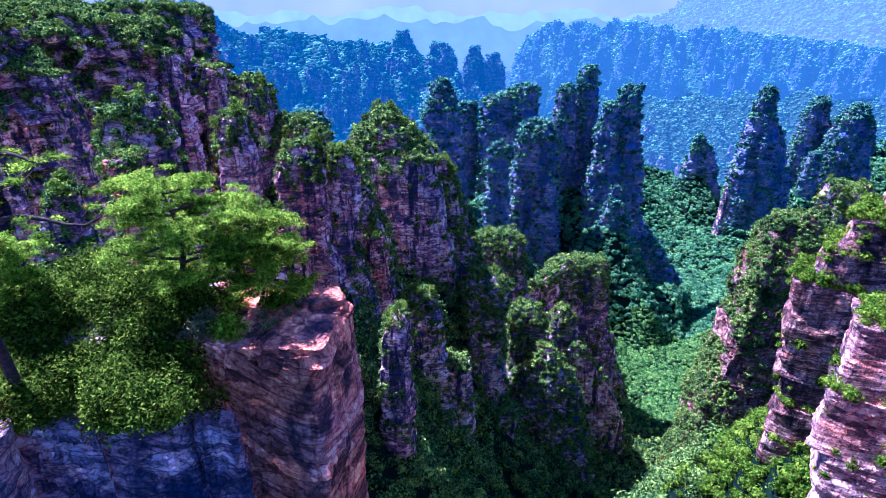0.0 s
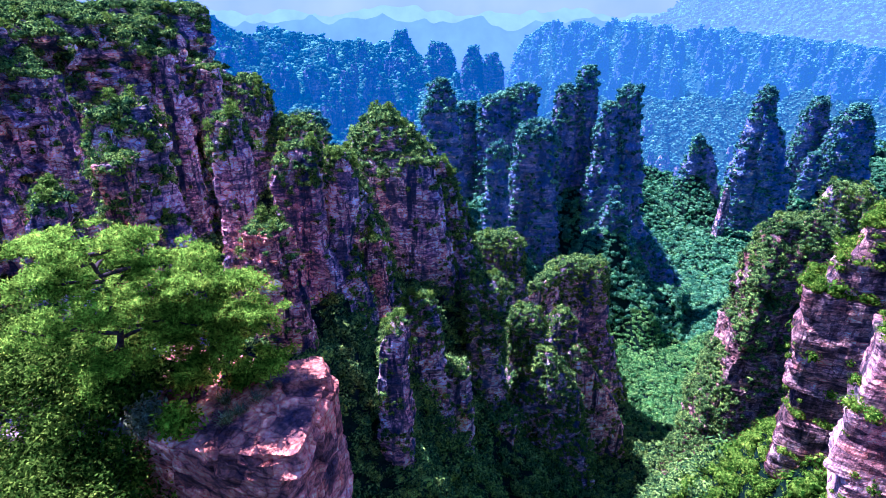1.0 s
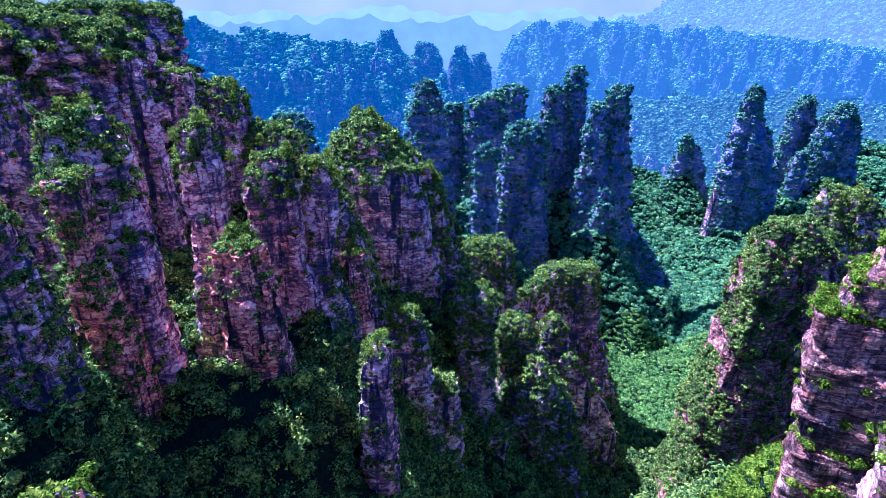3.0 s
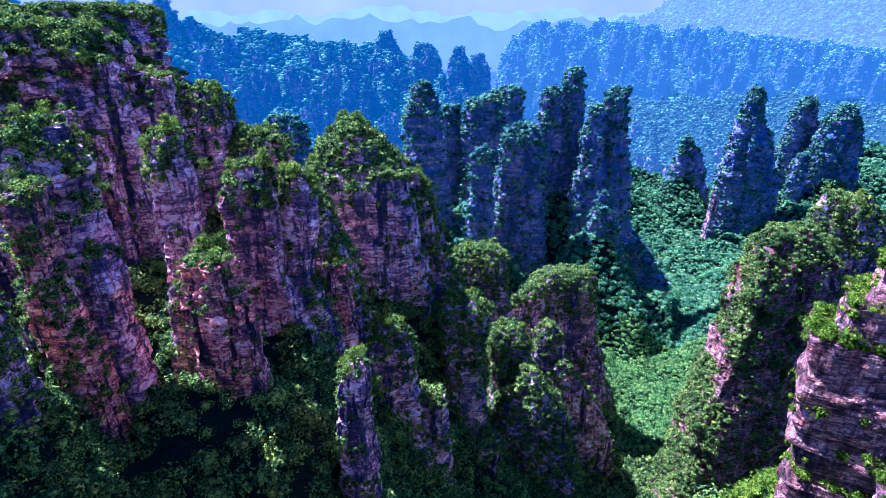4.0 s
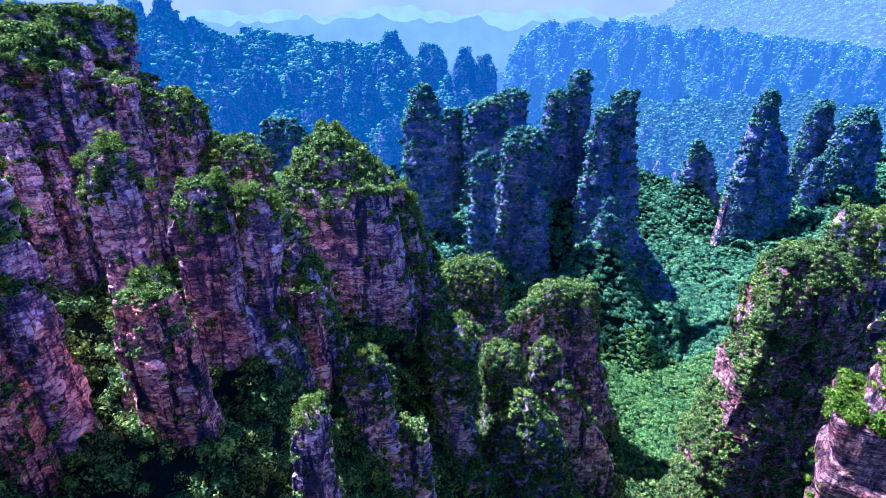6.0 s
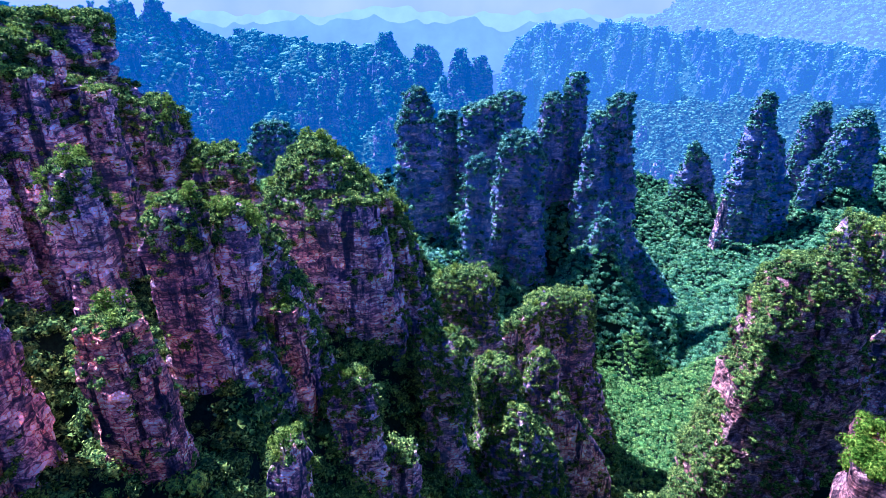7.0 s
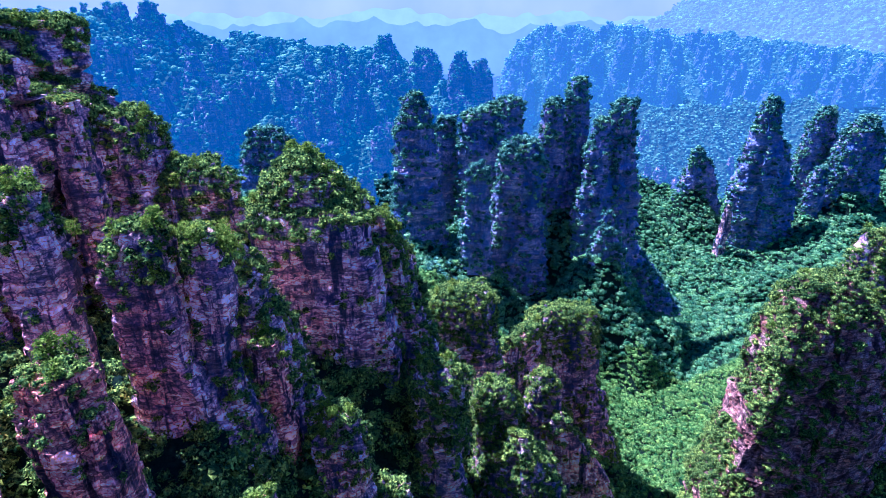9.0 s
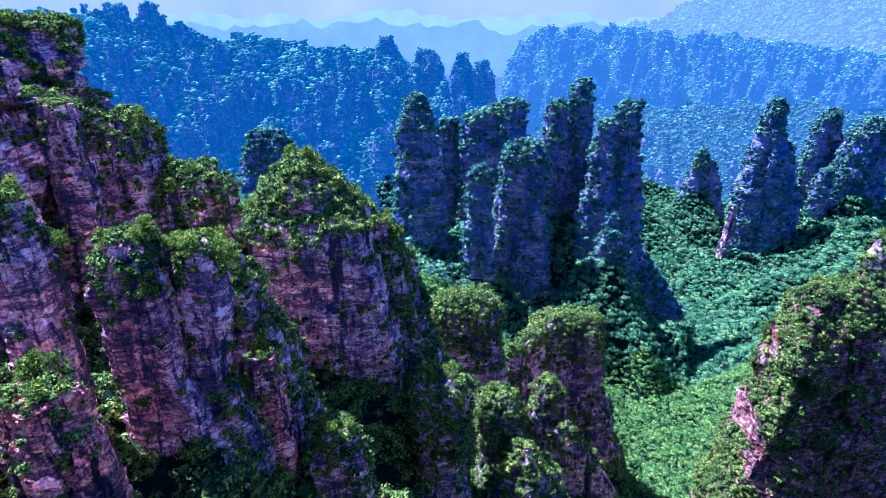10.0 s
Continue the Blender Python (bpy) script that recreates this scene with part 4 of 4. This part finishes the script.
spur("steep bedded rock spur with bushes along its crest", 120, 122, -35, ((60, -14, 30), (165, -22, 28), (192, -21, 26), (208, -25, 25), (228, -25, 25), (242, -19, 24), (256, -13, 23), (266, -3, 22)),
     8.0, 13.0, ROCK_SPUR, 830, 0.62, 2.1, 1.5, 245.0, 140)
spur("steep pale rock spur with bushes on its ledges", 85, 71, -35, ((80, -9, 21), (190, -12, 20), (212, -14, 19), (227, -18, 18), (244, -17.5, 18), (254, -13, 17), (262, -4, 16)),
     6.0, 10.0, ROCK_PALE, 850, 0.48, 1.8, 1.2, 254.0, 100)
spur("pinkish bare rock face with tufts of green", 69, 36, -34, ((90, -18, 20), (200, -20, 20), (226, -19, 20), (240, -15, 20), (252, -8, 20), (262, 2, 20)), 10.0, 13.0, ROCK_PALE, 870, 0.5, 2.0, 1.0, 262.0, 62)


# ---- the distance ----
def ridge(name, label, xs, crest_y, crest_z, foot_y, foot_z, n, m, carve, cliff, rock_from, seed, ground_mat, rock_mat, leaf, spacing, radius):
    """A long far range: slopes with gullies, cliffs in its upper part."""
    x = np.linspace(xs[0], xs[-1], n)
    v = np.concatenate([np.linspace(0, 1, m), [1.15, 1.4]])
    V, X = np.meshgrid(v, x, indexing="ij")
    cy, cz, fy, fz = (np.interp(X, xs, q) for q in (crest_y, crest_z, foot_y, foot_z))
    rid = 1 - 2 * np.abs(noise3(X / carve, V * 1.3, X * 0, seed)) + 0.5 * noise3(X / carve * 2.7, V * 3, X * 0, seed + 1)
    Vc = np.clip(V, 0, 1)
    lo, hi = cliff
    g = 0.55 * Vc + 0.45 * smooth(Vc + 0.10 * rid, lo, hi) - 0.4 * np.clip(V - 1, 0, 1)
    Y = fy + (cy - fy) * V - 0.5 * carve * rid * np.sin(np.clip(V, 0, 1) * math.pi) 
    Z = fz + (cz - fz) * g + carve * 0.42 * rid * Vc + carve * 0.14 * fbm(X / carve * 4, V * 9, X * 0, 3, seed + 4) * np.clip(V * 3, 0, 1)
    verts = np.stack([X, Y, Z], -1).reshape(-1, 3)
    faces = grid_faces(m + 2, n)
    c, nrm, area = face_data(verts, faces)
    ob = tagged(link_mesh(name, verts, faces, ground_mat), label, "mountain", kind="structure")
    ob.data.materials.append(rock_mat)
    ob.data.polygons.foreach_set("material_index", (np.abs(nrm[:, 2]) < rock_from).astype(np.int32))
    nrm[:, 2] = np.abs(nrm[:, 2])
    dens = (smooth(nrm[:, 2], rock_from - 0.18, rock_from + 0.15) + 0.10) * area / spacing ** 2
    count = rng.poisson(np.clip(dens, 0, 14))
    idx = np.repeat(np.arange(len(c)), count)
    a, b = rng.uniform(-0.5, 0.5, (2, len(idx), 1))
    quad = verts[faces[idx]]
    pts = c[idx] + a * (quad[:, 1] - quad[:, 0]) + b * (quad[:, 3] - quad[:, 0])
    cv, cf = crowns(pts, radius * rng.lognormal(0.0, 0.3, len(pts)), 5)
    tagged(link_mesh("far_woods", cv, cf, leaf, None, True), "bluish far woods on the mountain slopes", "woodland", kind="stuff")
    return X, Y, Z, cz


def outcrops(land, count, low, high, wide, tall, label, rock, leaf, seed, spacing, radius, cell):
    """Rock towers standing about the slopes of a far range, wooded on their tops and sunny sides."""
    X, Y, Z, crest = land
    r = np.random.default_rng(seed)
    pts = []
    rows = len(X) - 2
    for q in range(count):
        i, j = int(rows * r.uniform(low, high)), int(r.integers(4, X.shape[1] - 4))
        a, h = r.uniform(*wide), r.uniform(*tall)
        top = min(Z[i, j] + h, crest[i, j] + r.uniform(0, 22))
        if top < Z[i, j] + 12:
            continue
        v, f = rock_shape(X[i, j], Y[i, j], a, 0.75 * a, Z[i, j] - 45, top, rot=r.uniform(-30, 30), seed=seed + q, cell=cell, taper=0.25, flare=0.5, crown=0.3, bed=8.0, p=2.8)
        tagged(link_mesh("rock_pillar", v, f, rock), label, "rock pillar")
        pts.append(scatter(v, f, spacing, 0.2, 0.5, 0.5, 1.0, 1.0, q, 20.0, 0.1, -1e9, 0.9))
    pts = np.vstack(pts)
    cv, cf = crowns(pts, radius * rng.uniform(0.6, 1.35, len(pts)), 5)
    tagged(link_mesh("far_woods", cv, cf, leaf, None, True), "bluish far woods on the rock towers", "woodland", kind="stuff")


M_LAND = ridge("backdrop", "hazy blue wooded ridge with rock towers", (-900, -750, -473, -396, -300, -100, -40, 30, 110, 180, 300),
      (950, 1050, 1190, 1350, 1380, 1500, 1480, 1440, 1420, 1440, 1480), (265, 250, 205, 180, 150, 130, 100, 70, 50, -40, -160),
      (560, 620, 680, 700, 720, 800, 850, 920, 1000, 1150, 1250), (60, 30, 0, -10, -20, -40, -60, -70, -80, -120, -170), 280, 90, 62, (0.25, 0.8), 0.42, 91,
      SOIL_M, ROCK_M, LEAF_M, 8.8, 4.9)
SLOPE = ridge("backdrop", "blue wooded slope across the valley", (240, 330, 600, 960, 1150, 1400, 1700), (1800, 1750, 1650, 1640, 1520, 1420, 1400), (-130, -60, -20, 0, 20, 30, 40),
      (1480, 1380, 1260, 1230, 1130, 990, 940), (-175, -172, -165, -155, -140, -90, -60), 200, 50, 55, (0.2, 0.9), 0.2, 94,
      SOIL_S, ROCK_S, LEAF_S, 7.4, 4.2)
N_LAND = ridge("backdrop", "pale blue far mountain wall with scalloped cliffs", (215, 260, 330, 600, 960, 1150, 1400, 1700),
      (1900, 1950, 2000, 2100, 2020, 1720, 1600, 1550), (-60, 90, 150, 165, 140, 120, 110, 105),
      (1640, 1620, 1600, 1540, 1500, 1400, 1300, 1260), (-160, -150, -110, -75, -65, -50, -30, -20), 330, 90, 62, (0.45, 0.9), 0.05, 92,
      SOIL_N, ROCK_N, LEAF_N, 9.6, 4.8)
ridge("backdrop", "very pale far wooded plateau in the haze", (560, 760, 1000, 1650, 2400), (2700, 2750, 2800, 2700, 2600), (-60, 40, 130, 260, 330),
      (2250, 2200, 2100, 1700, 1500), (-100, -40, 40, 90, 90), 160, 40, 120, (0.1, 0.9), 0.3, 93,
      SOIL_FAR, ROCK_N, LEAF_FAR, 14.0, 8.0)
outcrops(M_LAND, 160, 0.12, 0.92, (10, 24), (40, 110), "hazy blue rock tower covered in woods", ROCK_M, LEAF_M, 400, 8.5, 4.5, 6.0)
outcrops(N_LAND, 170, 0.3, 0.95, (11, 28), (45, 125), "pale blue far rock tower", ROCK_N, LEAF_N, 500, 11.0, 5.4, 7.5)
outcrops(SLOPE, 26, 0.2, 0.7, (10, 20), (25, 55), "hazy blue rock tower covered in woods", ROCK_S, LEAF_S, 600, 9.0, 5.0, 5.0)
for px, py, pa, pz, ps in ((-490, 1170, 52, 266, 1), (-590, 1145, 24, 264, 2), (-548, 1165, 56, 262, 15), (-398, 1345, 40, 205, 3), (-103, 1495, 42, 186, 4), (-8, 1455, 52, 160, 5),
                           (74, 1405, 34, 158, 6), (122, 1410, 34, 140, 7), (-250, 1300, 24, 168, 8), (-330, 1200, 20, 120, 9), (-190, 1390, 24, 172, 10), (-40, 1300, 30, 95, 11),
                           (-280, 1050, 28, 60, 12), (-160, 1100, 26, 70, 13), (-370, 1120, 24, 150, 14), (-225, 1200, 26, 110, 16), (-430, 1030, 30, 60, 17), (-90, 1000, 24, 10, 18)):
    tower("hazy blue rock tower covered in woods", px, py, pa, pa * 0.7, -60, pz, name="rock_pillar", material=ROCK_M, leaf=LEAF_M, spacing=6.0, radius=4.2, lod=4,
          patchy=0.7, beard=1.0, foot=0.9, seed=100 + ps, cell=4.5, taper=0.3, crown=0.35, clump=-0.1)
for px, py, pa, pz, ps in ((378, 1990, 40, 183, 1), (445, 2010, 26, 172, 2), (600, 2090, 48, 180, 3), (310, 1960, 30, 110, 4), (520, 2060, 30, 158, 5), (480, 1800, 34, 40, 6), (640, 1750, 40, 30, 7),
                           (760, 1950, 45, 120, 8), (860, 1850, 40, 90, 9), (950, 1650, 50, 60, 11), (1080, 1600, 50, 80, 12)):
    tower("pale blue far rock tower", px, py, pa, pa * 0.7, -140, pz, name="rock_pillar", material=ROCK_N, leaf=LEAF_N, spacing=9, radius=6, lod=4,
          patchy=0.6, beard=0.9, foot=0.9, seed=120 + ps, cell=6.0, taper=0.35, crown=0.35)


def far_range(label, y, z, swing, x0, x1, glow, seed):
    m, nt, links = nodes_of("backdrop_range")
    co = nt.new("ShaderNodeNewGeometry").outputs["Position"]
    # the range only emits: its haze is painted as a pale blue glow
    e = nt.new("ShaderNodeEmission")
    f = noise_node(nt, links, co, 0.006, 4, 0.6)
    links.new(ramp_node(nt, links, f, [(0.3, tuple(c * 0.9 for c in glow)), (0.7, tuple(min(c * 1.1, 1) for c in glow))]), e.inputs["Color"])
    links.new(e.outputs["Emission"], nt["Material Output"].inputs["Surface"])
    x = np.linspace(x0, x1, 260)
    v = np.linspace(0, 1.3, 16)
    V, X = np.meshgrid(v, x, indexing="ij")
    top = z + swing * (0.75 * fbm(X / 420, X * 0 + seed, X * 0, 6, seed) + 0.5 * (1 - 2 * np.abs(fbm(X / 230, X * 0 + seed, X * 0, 3, seed + 2))))
    Z = -250 + (top + 250) * np.minimum(V, 1) - 200 * np.maximum(V - 1, 0)
    Y = y - 260 * (1 - V) + 40 * fbm(X / 150, V * 2, X * 0, 3, seed + 3)
    tagged(link_mesh("backdrop", np.stack([X, Y, Z], -1).reshape(-1, 3), grid_faces(16, 260), m, None, True), label, "mountain", kind="structure")


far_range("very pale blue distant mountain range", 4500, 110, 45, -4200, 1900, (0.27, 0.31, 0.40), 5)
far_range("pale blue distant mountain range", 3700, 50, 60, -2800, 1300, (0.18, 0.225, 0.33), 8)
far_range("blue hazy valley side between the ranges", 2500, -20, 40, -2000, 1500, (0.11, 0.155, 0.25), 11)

# ---- the ledge in front ----
ledge = tagged(new("rock_ledge"), "weathered reddish sandstone ledge with a flat prow slab", "rock ledge")
LEDGE = dict(dip=0.35, wave=0.1, p=8, taper=0.0, flare=0.06, bed=0.55, dome=0.03, crown=0.02, crag=0.05, cap_rough=0.6)
for part_name, lx, ly, la, lb, lzb, lzt, lseed, lrot, lcell, lrough in (
        ("prow", -8.6, 21.5, 4.2, 2.5, 262, 286.4, 3, -16, 0.14, 0.5), ("block", -15.0, 21.8, 4.6, 2.6, 262, 286.5, 4, 2, 0.26, 0.7),
        ("block", -15.6, 18.9, 5.0, 2.2, 260, 284.3, 6, 12, 0.15, 0.9), ("block", -23.0, 17.2, 4.2, 3.0, 258, 283.2, 7, 6, 0.22, 0.9),
        ("block", -16.8, 20.6, 5.4, 1.0, 262, 285.55, 14, 5, 0.22, 0.8), ("block", -19.5, 14.0, 3.2, 2.4, 258, 285.0, 13, 0, 0.30, 0.9), ("block", -10.3, 19.2, 1.0, 1.0, 262, 282.9, 8, 20, 0.20, 0.9), ("block", -16, 22.5, 10.5, 3.6, 215, 275, 9, 3, 0.55, 0.9),
        ("slab", -6.0, 20.7, 1.5, 2.35, 285.95, 286.72, 10, -4, 0.12, 0.35), ("slab", -5.6, 22.3, 1.05, 0.75, 286.5, 287.0, 12, 14, 0.09, 0.4),
        ("slab", -8.3, 21.3, 1.5, 1.3, 286.1, 286.62, 11, 9, 0.12, 0.4)):
    v, f = rock_shape(lx, ly, la, lb, lzb, lzt, rot=lrot, seed=lseed, cell=lcell, blocks=6 if part_name != "slab" else 9, rough=lrough, **LEDGE)
    link_mesh(part_name, v, f, ROCK_NEAR if part_name == "block" else ROCK_PROW, ledge)


pine("bright green mountain pine on the ledge", -11.5, 20.7, 286.5, 6.9, 3.5, 5, limbs=19, pads_each=30)
pine("bright green mountain pine on the ledge", -8.4, 21.8, 286.4, 5.2, 2.7, 6, limbs=16, pads_each=30)
pine("old pine with flat yellow-green pads on bare limbs", -17.5, 17.0, 284.2, 11.0, 7.0, 7, limbs=6, lean=(0.28, 0.0), pads_each=8, first=0.76)
pine("young pine among the shrubs", -18.4, 20.5, 286.4, 4.4, 2.0, 8, limbs=11)


def shrub(seed, wide, material, label, category="shrub"):
    r = np.random.default_rng(seed)
    bush = tagged(new("shrub"), label, category, "shrubs on the ledge")
    for k in range(4):
        a = r.uniform(0, 6.28)
        s = np.linspace(0, 1, 5)
        v, f = tube(np.stack([np.cos(a) * wide * 0.7 * s, np.sin(a) * wide * 0.7 * s, wide * 1.5 * s ** 0.8 - 0.1], -1), 0.025 * (1 - 0.7 * s), 5)
        link_mesh("stem", v, f, BARK, bush)
    d = r.normal(size=(80, 3))
    d /= np.linalg.norm(d, axis=1)[:, None]
    cen = d * r.uniform(0.45, 1.0, (80, 1)) * (wide, wide, wide * 0.85) + (0, 0, wide * 0.9)
    v, f = sprays(cen, 20, 0.17, 0.15, 0.085, r, 0.9)
    link_mesh("foliage", v, f, material, bush)
    return bush


def tuft(seed):
    """A tuft of arching grass blades."""
    r = np.random.default_rng(seed)
    ob = tagged(new("grass_tuft"), "tuft of dry yellowish grass on the rock", "grass", "grass tufts on the ledge")
    n = 120
    a, out = r.uniform(0, 6.28, n), r.uniform(0.15, 0.5, n)
    h = r.uniform(0.25, 0.6, n)
    base = r.normal(size=(n, 2)) * 0.08
    vs = []
    for s, wide in ((0, 0.012), (0.5, 0.010), (1.0, 0.002)):
        x, y = base[:, 0] + np.cos(a) * out * s ** 1.5, base[:, 1] + np.sin(a) * out * s ** 1.5
        z = h * (s - 0.35 * s ** 2) * 1.4
        for sign in (-1, 1):
            vs.append(np.stack([x - np.sin(a) * wide * sign, y + np.cos(a) * wide * sign, z], -1))
    i = np.arange(n)
    f = np.vstack([np.stack([i + k * n, i + (k + 1) * n, i + (k + 3) * n, i + (k + 2) * n], -1) for k in (0, 2)])
    link_mesh("grass", np.vstack(vs), f, DRY, ob)
    return ob


GREEN = "grey-green leafy shrub on the ledge"
kinds = [shrub(501, 1.5, SHRUB, GREEN), shrub(502, 1.2, SHRUB, GREEN), shrub(503, 0.9, SHRUB, GREEN), shrub(504, 0.6, NEEDLE, "small bright green bush on the ledge")]
brown = shrub(505, 0.55, DRY, "dry brown bush beside the pine")
brown.matrix_basis = pose(-10.1, 19.9, 286.4)
grass = tuft(506)
grass.matrix_basis = pose(-7.2, 20.3, 286.6)
r = np.random.default_rng(77)
first = set()
spots = []
for q in range(84):
    spots.append((r.uniform(-20.0, -10.9), r.uniform(16.7, 20.3), 284.2))
for q in range(30):
    spots.append((r.uniform(-18.5, -10.6), r.uniform(20.2, 23.6), 286.45))
for q in range(34):
    spots.append((r.uniform(-22.0, -11.6), r.uniform(19.9, 20.6), 285.5))
for q in range(34):
    spots.append((r.uniform(-26.0, -20.0), r.uniform(14.4, 19.2), 283.1))
spots += [(-10.3, 19.2, 282.85), (-9.0, 19.7, 286.38), (-6.9, 22.4, 286.38), (-7.6, 22.0, 286.38), (-9.6, 21.9, 286.38)]
for q, (x, y, z) in enumerate(spots):
    k = int(r.integers(0, 4)) if q < 182 else 3 if q != 182 else 1
    m = pose(x, y, z, 0, 0, r.uniform(0, 360))
    if k in first:
        copy_thing(kinds[k], m)
    else:
        kinds[k].matrix_basis = m
        first.add(k)
for x, y, z in ((-6.8, 20.9, 286.6), (-7.5, 19.9, 286.6), (-6.5, 21.6, 286.65), (-7.9, 20.9, 286.6), (-13.2, 17.5, 284.25), (-14.5, 17.2, 284.25), (-15.6, 16.9, 284.25), (-16.8, 16.8, 284.25),
                (-12.4, 17.8, 284.25), (-17.5, 16.6, 284.25)):
    copy_thing(grass, pose(x, y, z, 0, 0, r.uniform(0, 360)))
